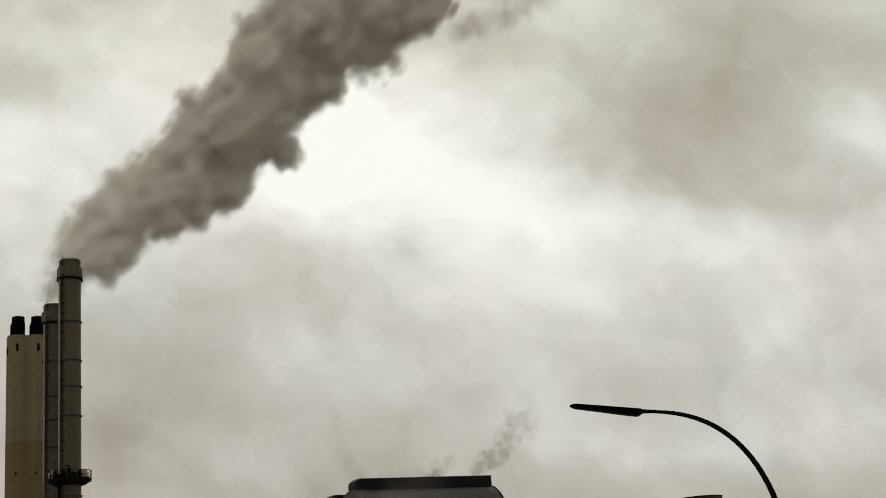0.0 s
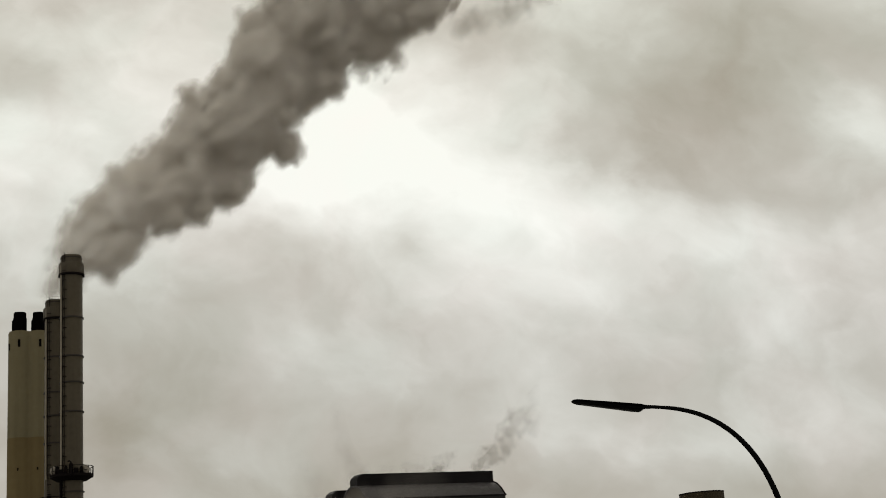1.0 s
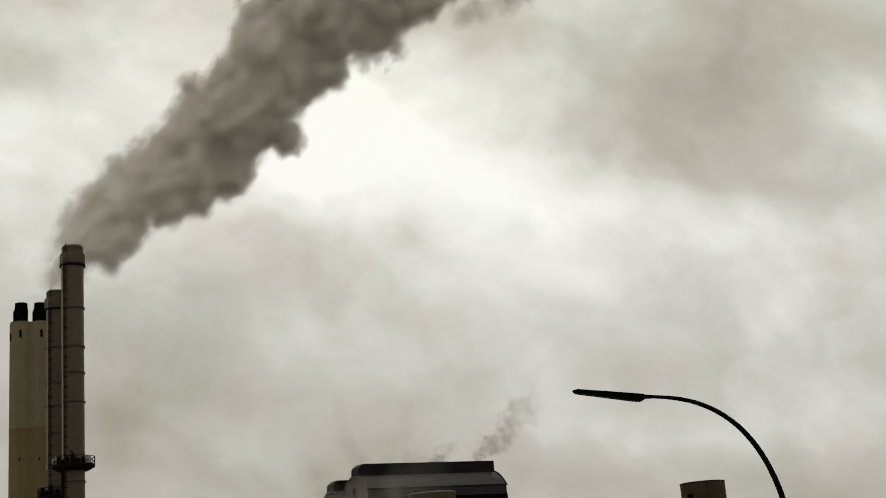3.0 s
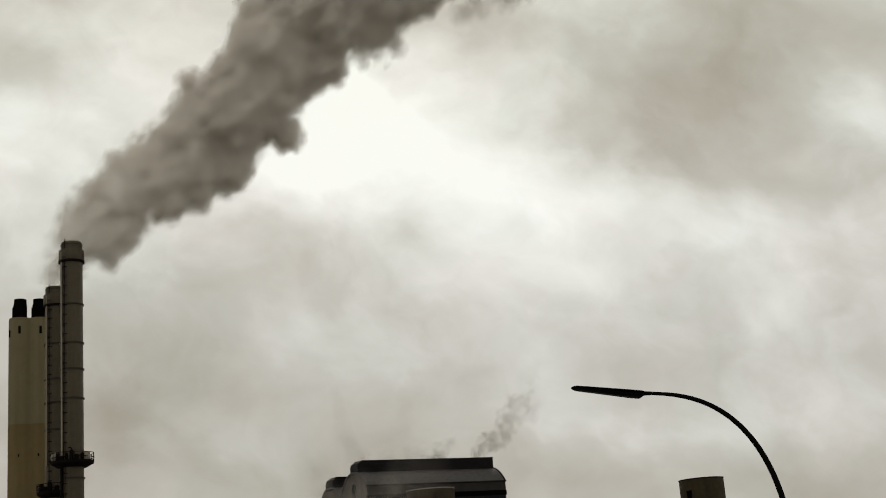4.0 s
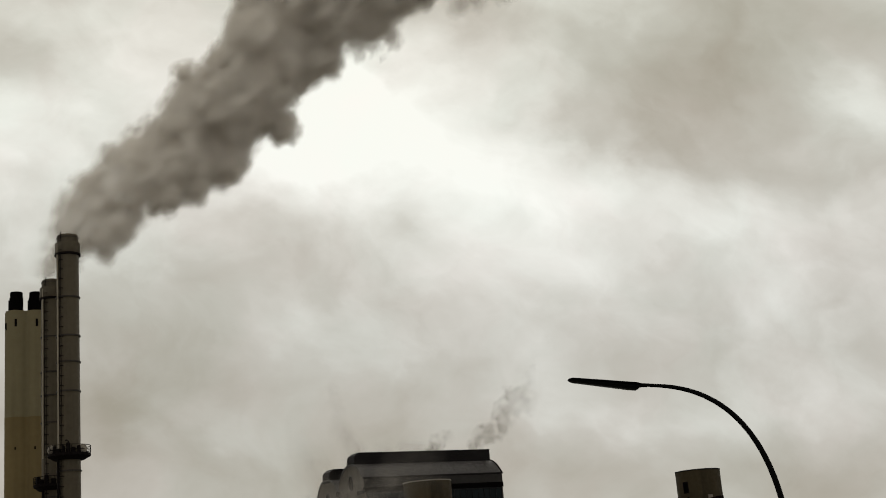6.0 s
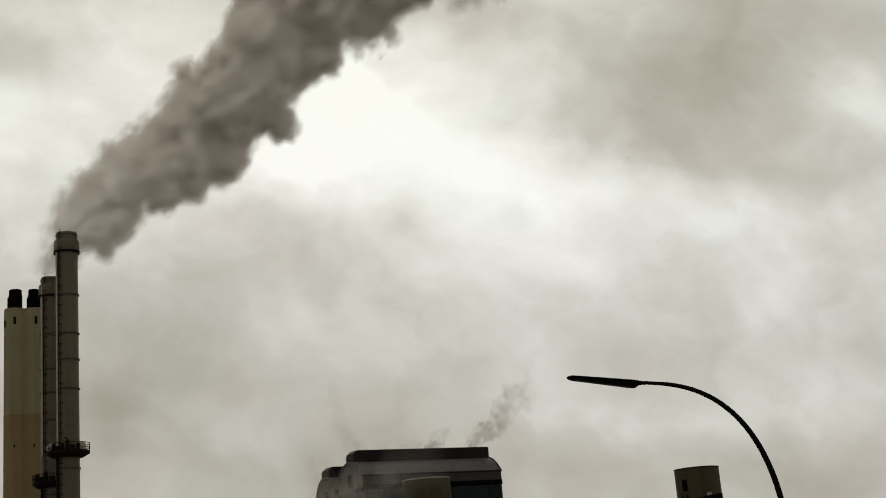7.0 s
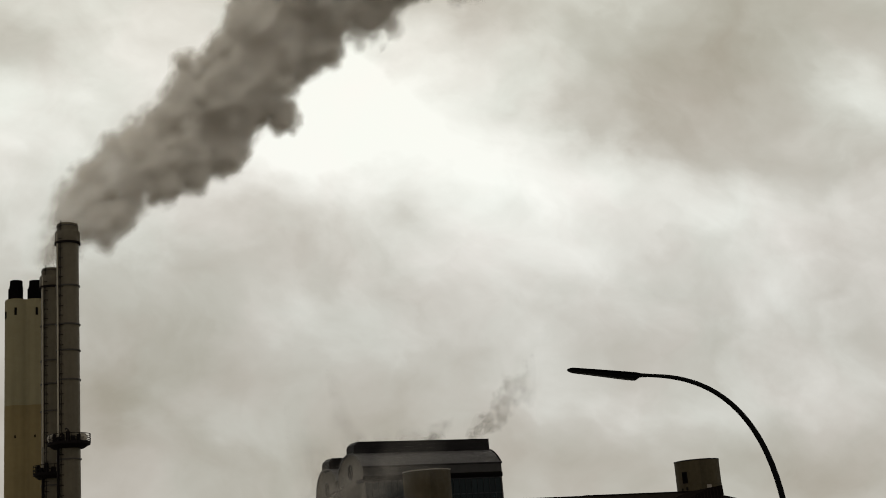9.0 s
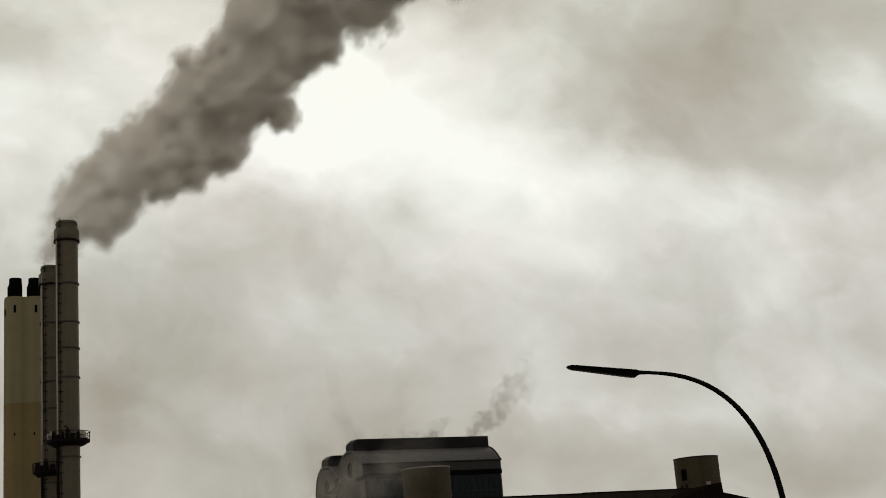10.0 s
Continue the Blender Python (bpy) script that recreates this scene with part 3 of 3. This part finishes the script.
# ---- brown tanks ----
def tank(x, y, top, label, face):
    r = 3.46
    base = thing("storage_tank", pose(x, y, 0, 0, 0, face), label, "tank", "brown tanks")
    bm = bmesh.new()
    lathe(bm, [(r, 0), (r, top - 0.12), (r - 0.06, top - 0.10), (r - 0.3, top - 0.02), (0.4, top + 0.15)], 72)
    part("shell", bm, RUST, base)
    bm = bmesh.new()
    ring(bm, r - 0.02, top - 0.22, 0.14, 0.07, 72)
    part("rim", bm, PALE_STEEL if face > 0 else BLACK_SHEET, base)
    for z in (12.4, 8.2, 4.1):
        bm = bmesh.new()
        ring(bm, r - 0.01, z, 0.10, 0.05, 72)
        part("weld_ring", bm, RUST, base)
    for k in range(12):
        a = math.tau * (k + 0.3) / 12
        bm = bmesh.new()
        box(bm, r - 0.003, 0, 0.1, 0.02, 0.04, top - 0.4)
        bmesh.ops.rotate(bm, verts=bm.verts, cent=(0, 0, 0), matrix=Matrix.Rotation(a, 3, "Z"))
        part("seam", bm, RUST, base)
    return base


def on_tank(tank_ob, name, turn, z, wide, high, mat, deep=0.12, label=""):
    bm = bmesh.new()
    box(bm, 3.46, 0, z, deep, wide, high)
    bmesh.ops.bevel(bm, geom=bm.edges[:], offset=0.015, segments=1, affect="EDGES")
    bmesh.ops.rotate(bm, verts=bm.verts, cent=(0, 0, 0), matrix=Matrix.Rotation(radians(turn), 3, "Z"))
    return part(name, bm, mat, tank_ob, label)


near_tank = tank(-5.08, 190.0, 16.8, "round brown steel tank with a pale rim before the hall", 4)
far_tank = tank(36.85, 206.75, 16.35, "round brown steel tank with a small dark window", -8)
on_tank(far_tank, "window_frame", -128, 12.75, 0.95, 1.75, DARK_STEEL, 0.10)
# no glass: a black block whose colour stands in for the unlit inside
on_tank(far_tank, "window", -128, 12.9, 0.72, 1.45, SOOT_AND_UNLIT, 0.14, "small dark window")
for turn, z in ((-140, 11.55), (-124, 11.65)):
    on_tank(far_tank, "vent", turn, z, 0.35, 0.5, DARK_STEEL)
for t, turn in ((far_tank, -66), (near_tank, -72)):
    on_tank(t, "notice_board", turn, 11.2, 0.75, 1.1 if t is far_tank else 0.5, SIGN, 0.14, "white notice board")
    on_tank(t, "hatch", turn - 6, 10.2, 1.6, 0.9, FRAME, 0.2)
    on_tank(t, "hatch", turn + 22, 10.4, 1.9, 1.5, BRICK, 0.24)

# ---- low dark hall in front of the tanks ----
shed = thing("low_hall", pose(4.78, 159.93, 0, 0, 0, 35.2), "long low dark hall with a flat parapet roof", "building")
bm = bmesh.new()
box(bm, 15.0, 6.0, 0, 36.0, 12.0, 9.75)
part("wall", bm, BRICK, shed)
for x0, x1, top, mat, text in ((-3.0, 8.7, 10.08, SHED_GREY, "weathered grey wall facing"), (8.7, 10.3, 10.06, BRICK, ""), (10.3, 12.8, 10.08, SHED_BROWN, "brown wall facing"), (12.8, 33.0, 10.14, SHED_BROWN, "brown wall facing")):
    bm = bmesh.new()
    box(bm, (x0 + x1) / 2, -0.05, 0, x1 - x0 - 0.03, 0.10, top)
    part("wall_facing", bm, mat, shed, text, smooth=False)
for x0, x1, z in ((-3.2, 12.79, 10.08), (12.81, 33.0, 10.14)):
    bm = bmesh.new()
    box(bm, (x0 + x1) / 2, 6.0, z, x1 - x0, 12.4, 0.12)
    part("roof_edge", bm, ROOF, shed, "dark tarred roof edge")
    bm = bmesh.new()
    box(bm, (x0 + x1) / 2, 6.06, 9.75, x1 - x0 - 0.3, 12.0, z - 9.752)
    part("roof_slab", bm, ROOF, shed)

gable = thing("annex", pose(31.5, 168.0, 0, 0, 0, 12), "black-roofed annex with a rounded ridge before the tank", "building")
bm = bmesh.new()
box(bm, 0, 4.0, 0, 9.0, 8.0, 7.6)
part("wall", bm, BRICK, gable)
bm = bmesh.new()
vault = [(-3.6, 0, 7.6)] + [(-3.6 + 5.05 * k / 12, 0, 8.6 + 1.6 * math.sin(math.pi / 2 * k / 12)) for k in range(13)] + [(1.5, 0, 8.95), (6.5, 0, 7.6)]
prism(bm, vault, (0, 8.0, 0))
part("roof", bm, ROOF, gable, "black tarred roof")
for k in range(11):
    x = -3.4 + 0.45 * k
    bm = bmesh.new()
    box(bm, x, -0.03, 0, 0.10, 0.06, 8.5 + 1.6 * math.sin(math.pi / 2 * min(1.0, (x + 3.6) / 5.05)))
    part("rib", bm, RIB, gable, smooth=False)

# ---- street lamp ----
lamp = thing("street_lamp", pose(4.79, 19.7, 0), "black street lamp with a curved mast arm and flat head", "street lamp")


def mast_height(x):
    """The height of the mast's arc above the pavement, x counted from the vertical mast."""
    u = (x + 2.29) / 2.29
    return 1.4 + 2.94 * (1 - u ** 2.7) ** (1 / 2.7)


pts, rad = [(-0.03, 0, 0), (-0.03, 0, 0.7), (-0.03, 0, 1.2)], [0.052, 0.050, 0.048]
for k in range(40):
    a = math.pi / 2 * k / 39
    x = -1.67 * math.sin(a) ** 1.6
    z = mast_height(min(x, -1e-6))
    pts.append((x * 0.982 - 0.03, 0, z))
    rad.append(0.046 - 0.019 * k / 39)
pts += [(-1.67 - s, 0, pts[-1][2] + 0.14 * s) for s in (0.12, 0.3)]
rad += [0.027, 0.027]
bm = bmesh.new()
tube(bm, pts, rad, 16)
part("mast", bm, LAMP_PAINT, lamp)
bm = bmesh.new()
lathe(bm, [(0.085, 0), (0.085, 0.75), (0.07, 0.82)], 24)
sleeve = part("mast_sleeve", bm, LAMP_PAINT, lamp)
sleeve.location.x = -0.03
head_m = Matrix.Translation((-1.93, 0, 4.337)) @ Matrix.Rotation(math.atan(0.157), 4, "Y")
bm = bmesh.new()
top = [(0.06, 0.022), (0.0, 0.025), (-0.10, 0.027), (-0.60, 0.029), (-1.08, 0.027), (-1.125, 0.018)]
bottom = [(-1.145, 0.002), (-1.125, -0.018), (-1.06, -0.030), (-0.6, -0.056), (-0.15, -0.080), (-0.105, -0.078), (-0.075, -0.060), (-0.045, -0.036), (0.0, -0.026), (0.06, -0.022)]
n = len(top) + len(bottom)
rows = []
for y, f in ((-0.15, 0.55), (-0.13, 0.85), (-0.07, 1.0), (0.07, 1.0), (0.13, 0.85), (0.15, 0.55)):
    rows.append([bm.verts.new((x * (0.94 + 0.06 * f), y * (0.22 if x > -0.06 else 0.7 if x < -1.1 else 1.0), z * f)) for x, z in top + bottom])
for a, b in zip(rows, rows[1:]):
    for i in range(n):
        j = (i + 1) % n
        bm.faces.new((a[i], a[j], b[j], b[i]))
bm.faces.new(rows[0][::-1])
bm.faces.new(rows[-1])
bmesh.ops.recalc_face_normals(bm, faces=bm.faces)
head = part("lamp_head", bm, LAMP_PAINT, lamp, "flat black lamp head")
head.matrix_basis = head_m
bm = bmesh.new()
prism(bm, [(-1.0, -0.065, -0.038), (-0.20, -0.065, -0.082), (-0.20, -0.065, -0.070), (-1.0, -0.065, -0.030)], (0, 0.13, 0))
part("lens", bm, LENS, head, "clouded lamp cover")


# ---- smoke ----
def perlin(x, y, z, seed):
    rng = np.random.default_rng(seed)
    g = rng.normal(size=(32, 32, 32, 3)).astype(np.float32)
    g /= np.linalg.norm(g, axis=-1, keepdims=True)
    xi, yi, zi = np.floor(x), np.floor(y), np.floor(z)
    fx, fy, fz = x - xi, y - yi, z - zi
    xi, yi, zi = xi.astype(np.int32), yi.astype(np.int32), zi.astype(np.int32)
    u, v, w = (f * f * f * (f * (f * 6 - 15) + 10) for f in (fx, fy, fz))
    total = 0
    for a in (0, 1):
        for b in (0, 1):
            for c in (0, 1):
                k = g[(xi + a) % 32, (yi + b) % 32, (zi + c) % 32]
                d = k[..., 0] * (fx - a) + k[..., 1] * (fy - b) + k[..., 2] * (fz - c)
                total = total + d * (u if a else 1 - u) * (v if b else 1 - v) * (w if c else 1 - w)
    return total


TETS = ((0, 1, 3, 7), (0, 3, 2, 7), (0, 2, 6, 7), (0, 6, 4, 7), (0, 4, 5, 7), (0, 5, 1, 7))


def skin_of(field, level):
    """The surface on which a field of values has a level: places in grid units, and triangles."""
    nx, ny, nz = field.shape
    ins = field > level
    cor = [(b & 1, b >> 1 & 1, b >> 2 & 1) for b in range(8)]
    count = sum(ins[i:nx - 1 + i, j:ny - 1 + j, k:nz - 1 + k].astype(np.int8) for i, j, k in cor)
    ci, cj, ck = np.nonzero((count > 0) & (count < 8))
    ids = np.stack([((ci + i) * ny + cj + j) * nz + ck + k for i, j, k in cor], 1).astype(np.int64)
    flat_in, flat_f = ins.ravel(), field.ravel()
    total = nx * ny * nz
    tris, hint = [], []
    for tet in TETS:
        t = ids[:, tet]
        s = flat_in[t]
        number = s.sum(1)
        for lone, inside in ((1, True), (3, False)):
            for a in range(4):
                m = (number == lone) & (s[:, a] == inside)
                q = t[m]
                o = [b for b in range(4) if b != a]
                tris.append(np.stack([np.stack([q[:, a], q[:, b]], 1) for b in o], 1))
                hint.append(np.stack([q[:, a], q[:, o[0]]], 1) if inside else np.stack([q[:, o[0]], q[:, a]], 1))
        for a in range(4):
            for b in range(a + 1, 4):
                c, d = [e for e in range(4) if e not in (a, b)]
                m = (number == 2) & s[:, a] & s[:, b]
                q = t[m]
                ac, ad, bc, bd = (np.stack([q[:, e], q[:, f]], 1) for e, f in ((a, c), (a, d), (b, c), (b, d)))
                for tri in ((ac, ad, bd), (ac, bd, bc)):
                    tris.append(np.stack(tri, 1))
                    hint.append(np.stack([q[:, a], q[:, c]], 1))
    tris, hint = np.concatenate(tris), np.concatenate(hint)
    e = np.sort(tris.reshape(-1, 2), 1)
    keys, inv = np.unique(e[:, 0] * total + e[:, 1], return_inverse=True)
    p, q = keys // total, keys % total

    def place(i):
        return np.stack([i // (ny * nz), i // nz % ny, i % nz], 1).astype(np.float64)

    fp, fq = flat_f[p], flat_f[q]
    w = ((level - fp) / np.where(np.abs(fq - fp) < 1e-9, 1e-9, fq - fp)).clip(0, 1)[:, None]
    verts = place(p) * (1 - w) + place(q) * w
    faces = inv.reshape(-1, 3)
    normal = np.cross(verts[faces[:, 1]] - verts[faces[:, 0]], verts[faces[:, 2]] - verts[faces[:, 0]])
    flip = (normal * (place(hint[:, 1]) - place(hint[:, 0]))).sum(1) < 0
    faces[flip] = faces[flip][:, ::-1]
    return verts, faces


def smoke_skin(name, verts, faces, mat, parent):
    me = bpy.data.meshes.new(name)
    me.vertices.add(len(verts))
    me.vertices.foreach_set("co", verts.astype(np.float32).ravel())
    me.loops.add(faces.size)
    me.loops.foreach_set("vertex_index", faces.astype(np.int32).ravel())
    me.polygons.add(len(faces))
    me.polygons.foreach_set("loop_start", np.arange(0, faces.size, 3, dtype=np.int32))
    me.polygons.foreach_set("use_smooth", np.ones(len(faces), dtype=bool))
    me.update(calc_edges=True)
    me.materials.append(mat)
    ob = new(name, me)
    ob.parent = parent
    return ob


def plume(m, label, x0, x1, half_y, half_z, cell, axis, radius, skins, seed, counts=(60, 9, 5), spread=0.5, tear=(0.6, 0.35), grain=0.35, gone=None, ruffle=0.5):
    """Smoke as rounded puffs that crowd along an axis, drawn as nested skins, thin outside and thick within.
    axis: the height of the middle over x; radius: over x; tear: how far noise bites into it, in metres."""
    base = thing("smoke_plume", m, label, "smoke", kind="stuff")
    rng = np.random.default_rng(seed)
    xs, ys, zs = np.arange(x0, x1, cell), np.arange(-half_y, half_y, cell), np.arange(-half_z, half_z, cell)
    mid = axis(np.maximum(xs, 0))
    field = np.full((len(xs), len(ys), len(zs)), -3.0, np.float32)
    tall = mid[:, None] + zs[None, :]
    long = np.linspace(0, x1 * 0.97, 400)
    pace = np.cumsum(1 / radius(long))
    pace /= pace[-1]
    def puff(cx, cy, cz, p):
        keep = p + 1.8
        i0, i1 = np.searchsorted(xs, (cx - keep, cx + keep))
        j0, j1 = np.searchsorted(ys, (cy - keep, cy + keep))
        if i1 <= i0 or j1 <= j0:
            return
        k0 = np.searchsorted(zs, cz - keep - mid[i0:i1].max())
        k1 = np.searchsorted(zs, cz + keep - mid[i0:i1].min())
        far = np.sqrt((xs[i0:i1, None, None] - cx) ** 2 + (ys[None, j0:j1, None] - cy) ** 2 + (tall[i0:i1, None, k0:k1] - cz) ** 2)
        np.maximum(field[i0:i1, j0:j1, k0:k1], p - far, out=field[i0:i1, j0:j1, k0:k1])

    # large puffs along the axis, each one budding smaller ones, and these smaller ones again
    for n in range(counts[0]):
        x = np.interp((n + rng.random()) / counts[0], pace, long)
        r = radius(x)
        slope = (axis(x + 0.1) - axis(x)) / 0.1
        lean = 1 / math.sqrt(1 + slope * slope)
        p = rng.uniform(0.34, 0.62) * r
        a, d = rng.random() * math.tau, math.sqrt(rng.random()) * min(spread * r, 1.02 * r - p)
        one = np.array([x - d * math.sin(a) * slope * lean, d * math.cos(a), axis(x) + d * math.sin(a) * lean])
        puff(*one, p)
        for _ in range(counts[1]):
            way = rng.normal(size=3)
            way /= np.linalg.norm(way)
            q = p * rng.uniform(0.28, 0.52)
            two = one + way * (p - 0.15 * q)
            puff(*two, q)
            for _ in range(counts[2]):
                turn = rng.normal(size=3) + way * 0.8
                turn /= np.linalg.norm(turn)
                w = q * rng.uniform(0.28, 0.5)
                puff(*(two + turn * (q - 0.1 * w)), w)
    # round off the creases between the puffs
    for side in (0, 1, 2):
        field = 0.15 * np.roll(field, 1, side) + 0.7 * field + 0.15 * np.roll(field, -1, side)
    X = xs[:, None, None] + 0 * field
    Y = ys[None, :, None] + 0 * field
    Z = tall[:, None, :] + 0 * field
    field += tear[0] * perlin(X * grain, Y * grain, Z * grain, seed + 1) + tear[1] * perlin(X * grain * 2.6, Y * grain * 2.6, Z * grain * 2.6, seed + 2)
    if gone is not None:
        field -= gone(X, Y, zs[None, None, :] + 0 * field)
    field[[0, -1]] = field[:, [0, -1]] = field[:, :, [0, -1]] = -9
    for n, (name, level, mat) in enumerate(skins):
        # each skin is rumpled on its own, so that no two run side by side
        g = grain * 1.7
        v, f = skin_of(field + ruffle * perlin(X * g + 7.7 * n, Y * g, Z * g, seed + 5 + n), level)
        if not len(f):
            continue
        v = np.array([x0, -half_y, -half_z]) + v * cell
        v[:, 2] += axis(np.maximum(v[:, 0], 0))
        smoke_skin(name, v, f, mat, base)
    return base


def smoke_skins(depths, first, last, thin, thick, color, scale=0.35, power=1.5, gather=0.0, patchy=1.0, fade=None):
    made = []
    for k in range(depths):
        f = k / (depths - 1)
        made.append(("haze" if f < 0.4 else "billow" if f < 0.9 else "core", first + (last - first) * f,
                     smoke("smoke_skin", color, thin + (thick - thin) * f ** power, patchy * (1.0 - 0.8 * f), scale, gather, 0.12, fade)))
    return made


SMOKE = (0.892, 0.849, 0.796)


def torn_below(X, Y, S):
    """Noise opens the underside of the smoke and frays its far end."""
    low = np.clip(0.5 - S / 9.0, 0.15, 1.0)
    bite = np.clip(perlin(X * 0.24 + 3.1, Y * 0.13, S * 0.24, 93) + 0.0, 0, 1)
    return 2.0 * low * bite * np.clip(X / 10, 0, 1) + 2.0 * np.clip((X - 58) / 14, 0, 1)


plume(pose(-53.9, 169.92, 46.0), "dark grey-brown smoke drifting from the lower steel chimney", -7, 74, 15.0, 17.5, 0.46,
      lambda x: 0.67 * x + 0.0039 * x ** 2 + 2.7 * (1 - np.exp(-x / 3.5)) + 0.6, lambda x: 6.5 * (1 - np.exp(-x / 7.5)) + 1.5 + 0.045 * x,
      smoke_skins(18, -0.48, 1.15, 0.010, 0.25, SMOKE, 0.20, 1.2, 22.0, 0.6), 11, (130, 12, 6), 0.62, (0.5, 0.42), 0.32,
      torn_below, 0.12)

# a torn scrap of smoke that has come loose above the plume
plume(pose(5.0, 170.0, 81.0), "loose scrap of grey smoke torn from the plume", -3, 22, 6.0, 7.0, 0.45,
      lambda x: 0.42 * x, lambda x: 2.2 + 0.06 * x, smoke_skins(14, -0.8, 1.1, 0.005, 0.07, SMOKE, 0.25, 1.0, 0.0, 0.6, (6.0, 20.0)), 19,
      (26, 8, 3), 0.9, (0.9, 0.5), 0.30, None, 0.15)

# thin steam over the halls
STEAM, FUME = (0.80, 0.74, 0.68), (0.58, 0.52, 0.46)
plume(pose(1.9, 214.0, 22.9), "thin grey steam curling up behind the hall's ridge", -3, 13, 4.0, 6.0, 0.22,
      lambda x: 0.9 * x + 0.7 * np.sin(1.1 * x), lambda x: 1.0 + 0.22 * x, smoke_skins(10, -0.5, 0.7, 0.010, 0.055, FUME, 0.6, 1.0, 0.0, 0.6, (3.5, 12.0)), 31,
      (34, 3, 0), 0.95, (1.3, 0.8), 0.5, None, 0.35)
plume(pose(-5.2, 214.0, 22.6), "small grey puff of steam behind the hall's ridge", -2, 5, 2.5, 4.0, 0.22,
      lambda x: 0.8 * x, lambda x: 1.3 + 0.05 * x, smoke_skins(8, -0.5, 0.6, 0.012, 0.06, FUME, 0.6, 1.0, 0.0, 0.6, (1.0, 5.0)), 41,
      (12, 3, 0), 0.7, (1.0, 0.6), 0.5, None, 0.3)
plume(pose(-15.5, 219.0, 18.0, 0, 0, 180), "faint grey steam rising in a tall wisp behind the halls", -4, 7, 4.5, 12.0, 0.30,
      lambda x: 2.6 * x, lambda x: 2.6 - 0.12 * x, smoke_skins(12, -1.0, 1.2, 0.009, 0.030, FUME, 0.25, 1.0, 0.0, 0.5, (1.5, 6.5)), 57,
      (30, 3, 0), 0.45, (0.8, 0.0), 0.25, None, 0.15)
plume(pose(-13.0, 215.5, 22.0), "low veil of grey steam over the hall's ridge", -3, 13, 3.0, 4.5, 0.30,
      lambda x: 0.12 * x + 0.9, lambda x: 2.3 - 0.05 * x, smoke_skins(10, -1.0, 1.2, 0.006, 0.022, FUME, 0.25, 1.0, 0.0, 0.5, (5.0, 12.0)), 63,
      (26, 4, 0), 0.7, (1.0, 0.3), 0.25, None, 0.2)
plume(pose(-19.5, 193.5, 10.5, 0, 0, 180), "brownish steam welling up before the gable ends", -5, 7, 4.5, 11.0, 0.34,
      lambda x: 1.9 * x + 3.0, lambda x: 3.2 - 0.05 * x, smoke_skins(12, -1.1, 1.3, 0.005, 0.015, FUME, 0.22, 1.0, 0.0, 0.6, (1.0, 6.5)), 87,
      (30, 4, 1), 0.6, (1.0, 0.4), 0.25, None, 0.2)
plume(pose(-18.5, 184.0, 13.0), "pale steam drifting before the glazed front of the hall", -4, 18, 5.5, 8.0, 0.40,
      lambda x: 0.35 * x, lambda x: 3.7 + 0.08 * x, smoke_skins(10, -0.9, 1.5, 0.004, 0.014, STEAM, 0.22, 1.0, 0.0, 0.8, (6.0, 17.0)), 73,
      (26, 6, 2), 0.8, (1.6, 0.5), 0.25, None, 0.3)
